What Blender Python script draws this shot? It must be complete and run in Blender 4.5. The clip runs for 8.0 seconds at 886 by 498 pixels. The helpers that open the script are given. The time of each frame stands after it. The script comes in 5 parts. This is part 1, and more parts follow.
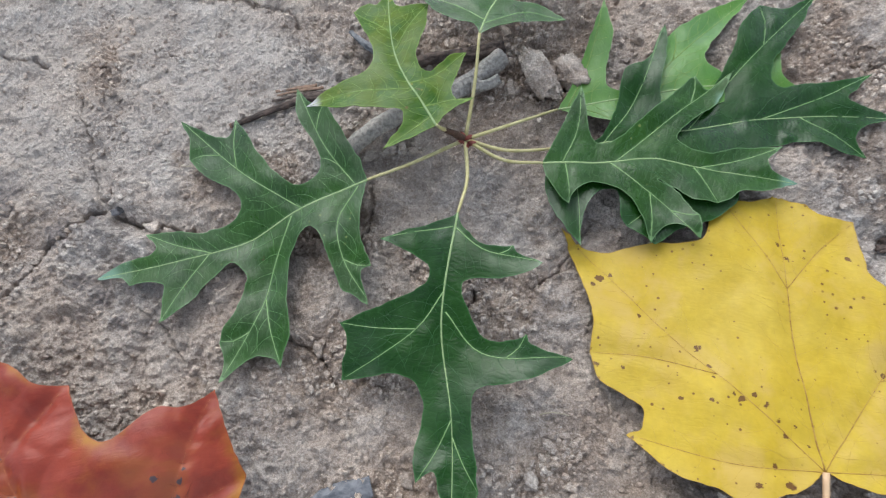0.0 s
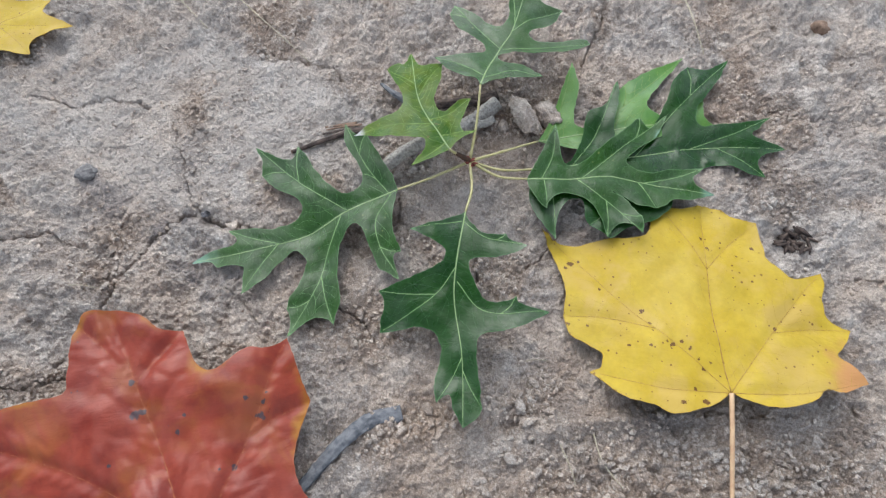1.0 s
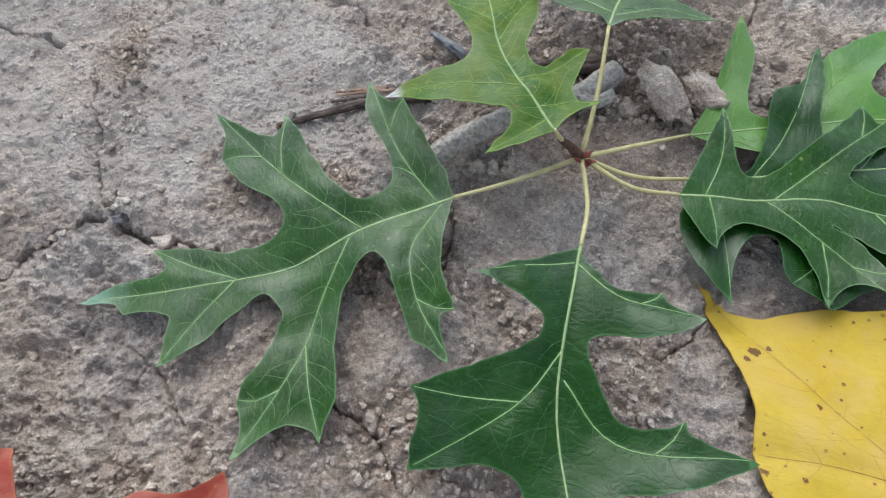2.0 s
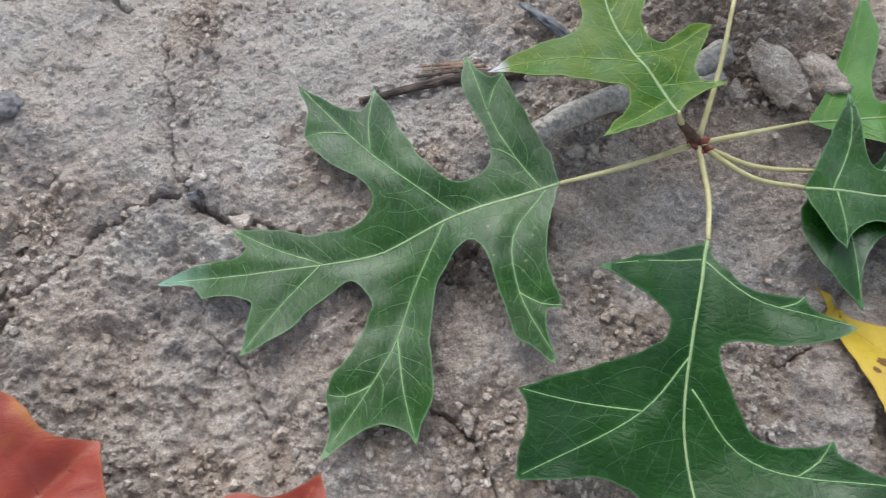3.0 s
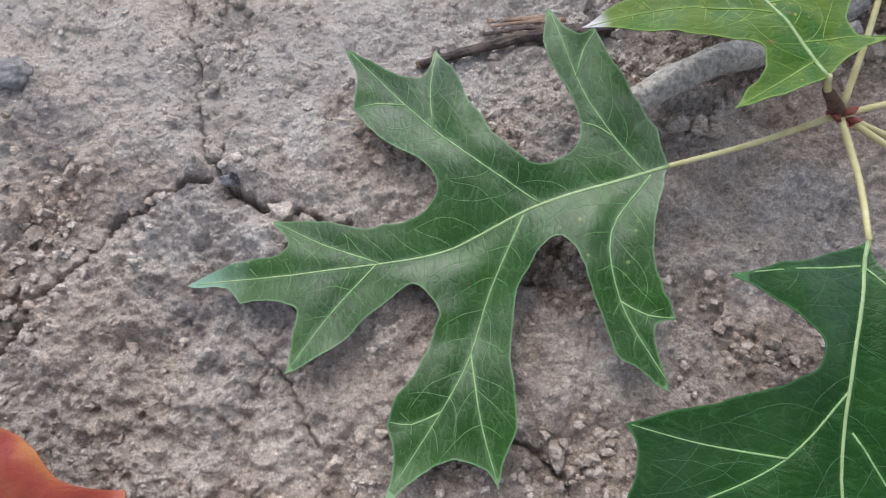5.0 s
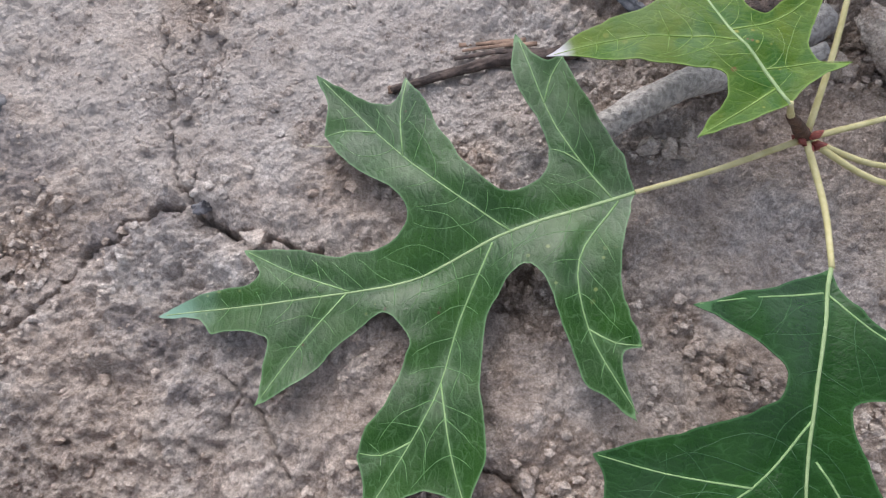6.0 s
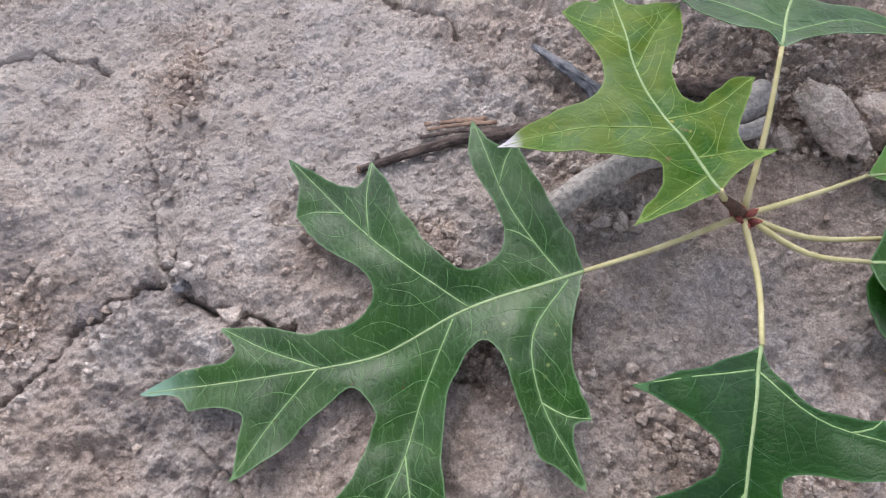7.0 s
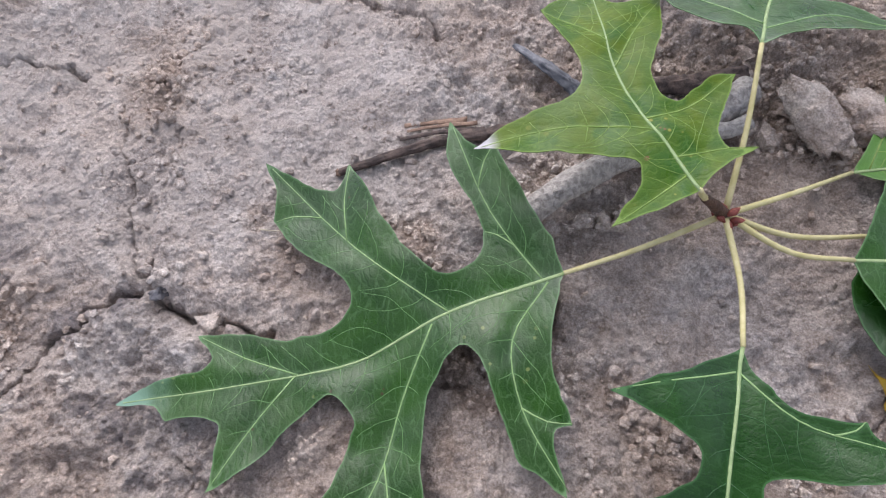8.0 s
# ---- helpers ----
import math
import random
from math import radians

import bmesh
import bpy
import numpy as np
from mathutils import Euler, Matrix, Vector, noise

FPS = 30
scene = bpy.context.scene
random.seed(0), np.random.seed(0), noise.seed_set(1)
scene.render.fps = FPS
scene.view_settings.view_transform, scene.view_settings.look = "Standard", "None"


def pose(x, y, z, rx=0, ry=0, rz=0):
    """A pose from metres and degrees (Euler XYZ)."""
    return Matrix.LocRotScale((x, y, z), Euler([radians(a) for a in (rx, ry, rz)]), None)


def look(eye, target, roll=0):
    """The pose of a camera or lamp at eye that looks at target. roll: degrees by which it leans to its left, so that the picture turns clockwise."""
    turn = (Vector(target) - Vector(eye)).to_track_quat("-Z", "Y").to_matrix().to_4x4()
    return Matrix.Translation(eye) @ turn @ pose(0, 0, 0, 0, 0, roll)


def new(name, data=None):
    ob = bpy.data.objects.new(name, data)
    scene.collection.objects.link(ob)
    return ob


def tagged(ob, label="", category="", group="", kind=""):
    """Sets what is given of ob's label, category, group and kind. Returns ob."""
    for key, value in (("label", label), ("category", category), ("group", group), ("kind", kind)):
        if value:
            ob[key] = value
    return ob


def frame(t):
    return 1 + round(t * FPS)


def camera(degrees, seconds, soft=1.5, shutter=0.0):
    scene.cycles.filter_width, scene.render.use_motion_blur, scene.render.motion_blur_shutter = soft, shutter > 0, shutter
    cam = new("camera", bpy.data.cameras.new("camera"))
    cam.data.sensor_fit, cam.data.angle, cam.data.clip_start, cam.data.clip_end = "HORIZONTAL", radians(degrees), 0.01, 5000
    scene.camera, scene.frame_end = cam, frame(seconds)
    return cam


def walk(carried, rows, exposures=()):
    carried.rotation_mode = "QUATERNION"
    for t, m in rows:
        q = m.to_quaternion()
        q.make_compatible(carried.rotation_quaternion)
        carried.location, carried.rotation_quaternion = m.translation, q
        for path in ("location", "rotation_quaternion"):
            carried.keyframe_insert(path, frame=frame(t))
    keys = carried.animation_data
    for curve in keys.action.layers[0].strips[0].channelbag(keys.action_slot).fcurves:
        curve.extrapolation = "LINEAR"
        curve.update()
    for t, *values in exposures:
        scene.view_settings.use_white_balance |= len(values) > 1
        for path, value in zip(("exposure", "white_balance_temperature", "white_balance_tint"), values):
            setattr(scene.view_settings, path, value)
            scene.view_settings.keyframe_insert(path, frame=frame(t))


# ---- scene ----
from mathutils.geometry import delaunay_2d_cdt

cam = camera(72.0, 8.0, soft=1.2, shutter=0.15)
PATH = [
    (0, (-0.00950, -0.11350, 0.22450), (-0.01160, -0.01680, -0.05920), -4.30),
    (0.5, (-0.00824, -0.13513, 0.25793), (-0.00082, -0.02742, -0.02197), -0.52),
    (1, (-0.02139, -0.16728, 0.28751), (-0.01680, -0.04615, 0.01309), -0.91),
    (1.2, (-0.02415, -0.14512, 0.24052), (-0.01642, -0.01554, -0.02994), 0.87),
    (2.3, (-0.04283, -0.10222, 0.16091), (-0.04722, 0.03068, -0.10800), 0.21),
    (2.5, (-0.04351, -0.10102, 0.15659), (-0.04760, 0.02980, -0.11335), 0.57),
    (3, (-0.06211, -0.09790, 0.15510), (-0.07235, 0.02757, -0.11720), -1.35),
    (3.5, (-0.07462, -0.09063, 0.14444), (-0.10125, 0.03290, -0.12765), -7.71),
    (4, (-0.07468, -0.07872, 0.12533), (-0.10312, 0.03202, -0.15203), -9.98),
    (4.5, (-0.07513, -0.08048, 0.13287), (-0.09932, 0.02534, -0.14681), -8.68),
    (6, (-0.06902, -0.07525, 0.13605), (-0.09077, 0.03403, -0.14249), -8.14),
    (6.5, (-0.06235, -0.06629, 0.14836), (-0.08571, 0.04126, -0.13072), -9.85),
    (7, (-0.06005, -0.06629, 0.14866), (-0.08193, 0.05342, -0.12555), -8.58),
    (7.5, (-0.05873, -0.06554, 0.14761), (-0.07856, 0.05507, -0.12636), -8.00),
    (8, (-0.05531, -0.06463, 0.14658), (-0.07679, 0.05542, -0.12752), -9.13),
]
EXPOSURES = [(0.0, 0.22, 6300, 5), (2.5, 0.29, 6300, 5), (4.5, 0.34, 6300, 7), (6.0, 0.37, 6400, 12), (8.0, 0.40, 6400, 16)]
walk(cam, [(t, look(eye, target, roll)) for t, eye, target, roll in PATH], EXPOSURES)

# ---- light: open shade under a bright, thinly clouded sky ----
SUN_UP, SUN_ROUND = 50.0, -18.0
world = bpy.data.worlds.new("sky")
scene.world = world
world.use_nodes = True
sky = world.node_tree.nodes.new("ShaderNodeTexSky")
sky.sky_type, sky.sun_disc = "NISHITA", False
sky.sun_elevation, sky.sun_rotation = radians(SUN_UP), radians(SUN_ROUND)
sky.air_density, sky.dust_density, sky.ozone_density = 1.0, 2.0, 0.8
backing = world.node_tree.nodes["Background"]
haze = world.node_tree.nodes.new("ShaderNodeHueSaturation")
haze.inputs["Saturation"].default_value = 0.50
world.node_tree.links.new(sky.outputs[0], haze.inputs["Color"])
world.node_tree.links.new(haze.outputs[0], backing.inputs[0])
backing.inputs[1].default_value = 0.21
sun_data = bpy.data.lights.new("sun", "SUN")
sun_data.energy, sun_data.angle, sun_data.color = 1.35, radians(58), (0.99, 0.99, 0.99)
sun = new("sun", sun_data)
sun_way = Vector((math.sin(radians(SUN_ROUND)) * math.cos(radians(SUN_UP)), math.cos(radians(SUN_ROUND)) * math.cos(radians(SUN_UP)), math.sin(radians(SUN_UP))))
sun.matrix_world = look(sun_way * 5, (0, 0, 0))


# ---- materials ----
def material(name):
    mat = bpy.data.materials.new(name)
    mat.use_nodes = True
    tree = mat.node_tree
    return mat, tree, tree.nodes["Principled BSDF"]


def noise_tex(tree, vec, scale, detail=4.0, rough=0.55, distort=0.0):
    n = tree.nodes.new("ShaderNodeTexNoise")
    n.inputs["Scale"].default_value, n.inputs["Detail"].default_value = scale, detail
    n.inputs["Roughness"].default_value, n.inputs["Distortion"].default_value = rough, distort
    tree.links.new(vec, n.inputs["Vector"])
    return n.outputs["Fac"]


def voronoi(tree, vec, scale, feature="F1", rand=1.0):
    n = tree.nodes.new("ShaderNodeTexVoronoi")
    n.feature = feature
    n.inputs["Scale"].default_value, n.inputs["Randomness"].default_value = scale, rand
    tree.links.new(vec, n.inputs["Vector"])
    return n


def ramp(tree, fac, low, high, a=0.0, b=1.0):
    n = tree.nodes.new("ShaderNodeMapRange")
    n.interpolation_type = "SMOOTHSTEP"
    for key, value in (("From Min", low), ("From Max", high), ("To Min", a), ("To Max", b)):
        n.inputs[key].default_value = value
    tree.links.new(fac, n.inputs["Value"])
    return n.outputs[0]


def mix(tree, fac, a, b, how="MIX"):
    n = tree.nodes.new("ShaderNodeMix")
    n.data_type, n.blend_type = "RGBA", how
    for value, socket in ((fac, n.inputs[0]), (a, n.inputs[6]), (b, n.inputs[7])):
        if isinstance(value, bpy.types.NodeSocket):
            tree.links.new(value, socket)
        elif isinstance(value, tuple):
            socket.default_value = (*value, 1)
        else:
            socket.default_value = value
    return n.outputs[2]


def maths(tree, how, a, b=0.0):
    n = tree.nodes.new("ShaderNodeMath")
    n.operation = how
    for value, socket in ((a, n.inputs[0]), (b, n.inputs[1])):
        if isinstance(value, bpy.types.NodeSocket):
            tree.links.new(value, socket)
        else:
            socket.default_value = value
    return n.outputs[0]


def bump(tree, bsdf, height, strength, distance):
    n = tree.nodes.new("ShaderNodeBump")
    n.inputs["Strength"].default_value, n.inputs["Distance"].default_value = strength, distance
    tree.links.new(height, n.inputs["Height"])
    tree.links.new(n.outputs[0], bsdf.inputs["Normal"])


def place_of(tree):
    return tree.nodes.new("ShaderNodeNewGeometry").outputs["Position"]


def attribute(tree, name):
    n = tree.nodes.new("ShaderNodeAttribute")
    n.attribute_name = name
    return n


def soil_material(name, dark, mid, pale, relief_depth=0.0019):
    """Dry, crusted clay soil: stains of some centimetres, pale dusty crust, grains and fine relief."""
    mat, tree, bsdf = material(name)
    p = place_of(tree)
    col = mix(tree, ramp(tree, noise_tex(tree, p, 28, 6, 0.6, 0.4), 0.32, 0.68), dark, mid)
    col = mix(tree, ramp(tree, noise_tex(tree, p, 75, 6, 0.65, 0.3), 0.42, 0.72), col, pale)
    # Warm and grey patches, a few centimetres and a few millimetres wide.
    col = mix(tree, ramp(tree, noise_tex(tree, p, 17, 5, 0.6, 0.5), 0.35, 0.65), mix(tree, 1.0, col, (1.03, 0.99, 0.94), "MULTIPLY"), mix(tree, 1.0, col, (0.97, 1.0, 1.02), "MULTIPLY"))
    col = mix(tree, ramp(tree, noise_tex(tree, p, 210, 8, 0.75, 0.6), 0.52, 0.70, 0.0, 0.4), col, mix(tree, 1.0, col, (0.78, 0.71, 0.66), "MULTIPLY"))
    for scale, low, high in ((620, 0.86, 1.13), (1700, 0.80, 1.18)):
        grains = noise_tex(tree, p, scale, 3, 0.65)
        col = mix(tree, ramp(tree, grains, 0.36, 0.64), mix(tree, 1.0, col, (low, low * 0.975, low * 0.95), "MULTIPLY"), mix(tree, 1.0, col, (high, high, high), "MULTIPLY"))
    specks = voronoi(tree, p, 420)
    col = mix(tree, ramp(tree, specks.outputs["Distance"], 0.05, 0.12, 0.2, 0.0), col, mix(tree, 1.0, col, (0.5, 0.48, 0.46), "MULTIPLY"))
    quartz = voronoi(tree, p, 190)
    few = ramp(tree, quartz.outputs["Color"], 0.72, 0.75)
    col = mix(tree, maths(tree, "MULTIPLY", few, ramp(tree, quartz.outputs["Distance"], 0.035, 0.075, 0.75, 0.0)), col, (0.80, 0.78, 0.76))
    dust = maths(tree, "MULTIPLY", attribute(tree, "silt").outputs["Fac"], ramp(tree, noise_tex(tree, p, 60, 5, 0.6), 0.3, 0.7, 0.1, 0.6))
    col = mix(tree, dust, col, (0.610, 0.545, 0.500))
    stains = ramp(tree, noise_tex(tree, p, 45, 8, 0.7, 1.0), 0.66, 0.8, 0.0, 0.2)
    col = mix(tree, stains, col, (0.10, 0.095, 0.10))
    marks = maths(tree, "MULTIPLY", attribute(tree, "stain").outputs["Fac"], ramp(tree, noise_tex(tree, p, 380, 4, 0.65), 0.3, 0.62, 0.1, 0.65))
    col = mix(tree, marks, col, (0.135, 0.128, 0.145))
    # Loose soil is tinted darker: its own tone, plus painted shade between crumbs.
    crumbled = maths(tree, "MULTIPLY", attribute(tree, "loose").outputs["Fac"], ramp(tree, noise_tex(tree, p, 240, 4, 0.6), 0.25, 0.6, 0.45, 1.0))
    col = mix(tree, crumbled, col, mix(tree, 1.0, col, (0.74, 0.675, 0.62), "MULTIPLY"))
    tree.links.new(col, bsdf.inputs["Base Color"])
    bsdf.inputs["Roughness"].default_value = 0.93
    bsdf.inputs["Specular IOR Level"].default_value = 0.2
    chips = voronoi(tree, p, 700).outputs["Distance"]
    relief = maths(tree, "ADD", maths(tree, "MULTIPLY", noise_tex(tree, p, 380, 8, 0.75, 0.6), 0.40), maths(tree, "MULTIPLY", ramp(tree, chips, 0.0, 0.6, 1.0, 0.0), 0.35))
    relief = maths(tree, "ADD", relief, maths(tree, "MULTIPLY", noise_tex(tree, p, 1250, 5, 0.75, 0.4), 0.75))
    bump(tree, bsdf, relief, 1.0, relief_depth)
    return mat


def leaf_material(name, deep, fresh, vein_tint, margin_tint=None, spots=None, spot_amount=0.5, patch_tint=None, rough=0.38, net=0.35, blotch=None, blot_tint=None, blotch_scale=38, relief_depth=0.00011, gloss=0.25):
    """A leaf's skin: two shades in soft patches, a net of fine veins, a tinted margin, specks and one tinted tip."""
    mat, tree, bsdf = material(name)
    uv = tree.nodes.new("ShaderNodeUVMap").outputs[0]
    col = mix(tree, ramp(tree, noise_tex(tree, uv, 55, 4, 0.55, 0.5), 0.3, 0.7), deep, fresh)
    col = mix(tree, ramp(tree, noise_tex(tree, uv, 420, 4, 0.65), 0.2, 0.8, 0.0, 0.45), col, mix(tree, 1.0, col, (1.35, 1.3, 1.3), "MULTIPLY"))
    if blotch:
        col = mix(tree, ramp(tree, noise_tex(tree, uv, blotch_scale, 5, 0.6, 0.5), 0.47, 0.66, 0.0, 0.8), col, blotch)
    stretch = tree.nodes.new("ShaderNodeMapping")
    stretch.inputs["Rotation"].default_value = (0, 0, 0.16)
    stretch.inputs["Scale"].default_value = (1.0, 0.36, 1.0)
    tree.links.new(uv, stretch.inputs[0])
    warp = noise_tex(tree, uv, 180, 2)
    moved = tree.nodes.new("ShaderNodeVectorMath")
    moved.operation = "MULTIPLY_ADD"
    tree.links.new(warp, moved.inputs[0])
    moved.inputs[1].default_value = (0.0042, 0.0042, 0.0)
    tree.links.new(stretch.outputs[0], moved.inputs[2])
    cells = voronoi(tree, moved.outputs[0], 560, "DISTANCE_TO_EDGE").outputs["Distance"]
    fine = voronoi(tree, uv, 1700, "DISTANCE_TO_EDGE").outputs["Distance"]
    broken = ramp(tree, noise_tex(tree, uv, 330, 3, 0.6), 0.36, 0.60, 0.3, 1.0)
    lines = maths(tree, "MULTIPLY", ramp(tree, cells, 0.010, 0.060, 1.0, 0.0), broken)
    col = mix(tree, maths(tree, "MULTIPLY", lines, min(1.0, 1.0 * net)), col, vein_tint)
    col = mix(tree, ramp(tree, fine, 0.0, 0.11, 0.45 * net, 0.0), col, vein_tint)
    near = ramp(tree, attribute(tree, "vein").outputs["Fac"], 0.0002, 0.0009, 0.3, 0.0)
    col = mix(tree, near, col, vein_tint)
    if margin_tint:
        edge = maths(tree, "ADD", attribute(tree, "margin").outputs["Fac"], maths(tree, "MULTIPLY", noise_tex(tree, uv, 45, 4), 0.026))
        col = mix(tree, ramp(tree, edge, 0.0085, 0.0155, 0.75, 0.0), col, margin_tint)
    if spots:
        where = ramp(tree, noise_tex(tree, uv, 40, 3), 0.62 - 0.3 * spot_amount, 0.72 - 0.2 * spot_amount)
        tiny = voronoi(tree, uv, 300)
        dots = maths(tree, "MULTIPLY", ramp(tree, maths(tree, "ADD", tiny.outputs["Distance"], maths(tree, "MULTIPLY", tiny.outputs["Color"], 0.2)), 0.17, 0.24, 1.0, 0.0), where)
        big = voronoi(tree, uv, 70)
        pick = ramp(tree, big.outputs["Color"], 0.70, 0.73)
        blots = maths(tree, "MULTIPLY", ramp(tree, maths(tree, "ADD", big.outputs["Distance"], maths(tree, "MULTIPLY", noise_tex(tree, uv, 500, 3), 0.12)), 0.085, 0.12, 1.0, 0.0), pick)
        col = mix(tree, maths(tree, "MULTIPLY", maths(tree, "MAXIMUM", dots, blots), 0.85), col, spots)
    if spots:
        col = mix(tree, maths(tree, "MULTIPLY", ramp(tree, maths(tree, "ADD", attribute(tree, "blot").outputs["Fac"], maths(tree, "MULTIPLY", maths(tree, "SUBTRACT", noise_tex(tree, uv, 900, 4, 0.6), 0.5), 1.5)), 0.38, 0.72), 0.9), col, blot_tint or spots)
    # Thin pale rim: light caught by the curled edge, put into the colour.
    col = mix(tree, ramp(tree, attribute(tree, "margin").outputs["Fac"], 0.00005, 0.0005, 0.6, 0.0), col, vein_tint)
    if patch_tint:
        col = mix(tree, attribute(tree, "tip").outputs["Fac"], col, patch_tint)
    tree.links.new(col, bsdf.inputs["Base Color"])
    shine = ramp(tree, noise_tex(tree, uv, 60, 5, 0.6, 0.6), 0.3, 0.7, rough - 0.06, rough + 0.14)
    tree.links.new(shine, bsdf.inputs["Roughness"])
    # Uneven gloss mimics patchy sky sheen: parts of the skin shine, others are dull.
    patchy_gloss = ramp(tree, noise_tex(tree, uv, 30, 3, 0.5, 0.8), 0.36, 0.66, 0.65 * gloss, 1.4 * gloss)
    tree.links.new(patchy_gloss, bsdf.inputs["Specular IOR Level"])
    relief = maths(tree, "ADD", maths(tree, "MULTIPLY", ramp(tree, cells, 0.0, 0.28), 0.55), maths(tree, "MULTIPLY", ramp(tree, fine, 0.0, 0.3), 0.22))
    relief = maths(tree, "ADD", relief, maths(tree, "MULTIPLY", noise_tex(tree, uv, 260, 3), 0.6))
    bump(tree, bsdf, relief, 0.6, relief_depth)
    return mat


def plain_material(name, a, b, scale=300, rough=0.6, relief=0.0004, stretch=(1, 1, 1)):
    mat, tree, bsdf = material(name)
    m = tree.nodes.new("ShaderNodeMapping")
    m.inputs["Scale"].default_value = stretch
    tree.links.new(place_of(tree), m.inputs[0])
    p = m.outputs[0]
    f = noise_tex(tree, p, scale, 5, 0.62, 0.4)
    col = mix(tree, ramp(tree, f, 0.3, 0.7), a, b)
    tree.links.new(col, bsdf.inputs["Base Color"])
    bsdf.inputs["Roughness"].default_value = rough
    bsdf.inputs["Specular IOR Level"].default_value = 0.35
    bump(tree, bsdf, maths(tree, "ADD", f, maths(tree, "MULTIPLY", noise_tex(tree, p, scale * 4, 3), 0.4)), 0.7, relief)
    return mat


SOIL = soil_material("dry_clay_soil", (0.440, 0.375, 0.340), (0.585, 0.515, 0.478), (0.710, 0.640, 0.600))
CLOD = soil_material("soil_clod", (0.320, 0.266, 0.234), (0.450, 0.388, 0.350), (0.580, 0.515, 0.470), 0.0008)
PALE_CLOD = soil_material("pale_soil_clod", (0.43, 0.355, 0.312), (0.58, 0.500, 0.450), (0.70, 0.630, 0.580), 0.0011)
GREEN = leaf_material("oak_leaf_green", (0.007, 0.037, 0.0015), (0.016, 0.063, 0.003), (0.15, 0.27, 0.12), None, (0.16, 0.20, 0.06), 0.25, (0.17, 0.29, 0.21), rough=0.30, net=0.20, blot_tint=(0.060, 0.036, 0.014), gloss=0.36)
DARK_GREEN = leaf_material("oak_leaf_dark_green", (0.005, 0.031, 0.0025), (0.011, 0.049, 0.004), (0.07, 0.17, 0.06), None, (0.12, 0.16, 0.05), 0.15, (0.28, 0.42, 0.40), rough=0.24, net=0.18, gloss=0.36)
LIGHT_GREEN = leaf_material("oak_leaf_yellow_green", (0.030, 0.086, 0.003), (0.070, 0.110, 0.003), (0.20, 0.30, 0.07), None, (0.26, 0.25, 0.05), 0.45, (0.46, 0.44, 0.46), rough=0.30, net=0.22, blotch=(0.020, 0.080, 0.008), blotch_scale=95, blot_tint=(0.14, 0.08, 0.03), gloss=0.20)
PALE_GREEN = leaf_material("oak_leaf_pale_green", (0.050, 0.150, 0.020), (0.085, 0.200, 0.030), (0.20, 0.32, 0.12), None, None, 0.2, (0.25, 0.35, 0.2), rough=0.36, net=0.10, gloss=0.45)
YELLOW_SKIN = leaf_material("maple_leaf_yellow", (0.405, 0.280, 0.020), (0.460, 0.328, 0.034), (0.42, 0.25, 0.03), None, (0.13, 0.050, 0.015), 0.85, (0.46, 0.22, 0.08), rough=0.45, net=0.03, relief_depth=0.00009, gloss=0.26, blot_tint=(0.10, 0.036, 0.014), blotch=(0.49, 0.33, 0.080))
RED_SKIN = leaf_material("maple_leaf_red", (0.19, 0.024, 0.014), (0.28, 0.046, 0.025), (0.33, 0.10, 0.05), (0.42, 0.20, 0.012), (0.055, 0.045, 0.055), 0.2, (0.5, 0.22, 0.18), rough=0.40, net=0.10, blotch=(0.30, 0.078, 0.020), relief_depth=0.00010, gloss=0.40)
VEIN_PALE = plain_material("oak_vein", (0.23, 0.33, 0.14), (0.32, 0.41, 0.20), 500, 0.4, 0.0002)
VEIN_GREEN = plain_material("oak_side_vein", (0.18, 0.31, 0.11), (0.27, 0.39, 0.17), 500, 0.4, 0.0002)
VEIN_FAINT = plain_material("oak_veinlet", (0.075, 0.18, 0.05), (0.13, 0.25, 0.09), 500, 0.4, 0.0002)
VEIN_LIME = plain_material("light_leaf_veinlet", (0.13, 0.22, 0.04), (0.22, 0.32, 0.07), 500, 0.4, 0.0002)
VEIN_DIM = plain_material("dark_leaf_veinlet", (0.020, 0.075, 0.020), (0.035, 0.105, 0.030), 500, 0.4, 0.0002)
PETIOLE = plain_material("oak_petiole", (0.42, 0.375, 0.17), (0.53, 0.48, 0.26), 260, 0.45, 0.0003)
VEIN_YELLOW = plain_material("yellow_vein", (0.22, 0.105, 0.020), (0.42, 0.26, 0.05), 350, 0.5, 0.0002)
STALK_PINK = plain_material("maple_stalk", (0.55, 0.33, 0.20), (0.66, 0.45, 0.27), 200, 0.45, 0.0003)
VEINLET_YELLOW = plain_material("yellow_veinlet", (0.36, 0.225, 0.025), (0.46, 0.32, 0.04), 350, 0.5, 0.0002)
VEIN_RED = plain_material("red_vein", (0.30, 0.075, 0.030), (0.42, 0.15, 0.06), 400, 0.5, 0.0002)
VEIN_DARK = plain_material("red_veinlet", (0.15, 0.024, 0.014), (0.24, 0.045, 0.025), 400, 0.5, 0.0002)
BUD = plain_material("bud_scale", (0.11, 0.022, 0.018), (0.27, 0.070, 0.050), 600, 0.5, 0.0004)
TWIG = plain_material("oak_twig_bark", (0.050, 0.026, 0.018), (0.12, 0.065, 0.045), 500, 0.6, 0.0006)
GREY_WOOD = plain_material("weathered_stick", (0.27, 0.245, 0.225), (0.58, 0.54, 0.50), 700, 0.85, 0.0014, (1, 1, 1))
BLUE_WOOD = plain_material("blue_grey_wood", (0.085, 0.090, 0.105), (0.22, 0.22, 0.235), 260, 0.8, 0.0010)
DARK_BARK = plain_material("dark_bark", (0.040, 0.030, 0.028), (0.13, 0.095, 0.080), 350, 0.85, 0.0012)
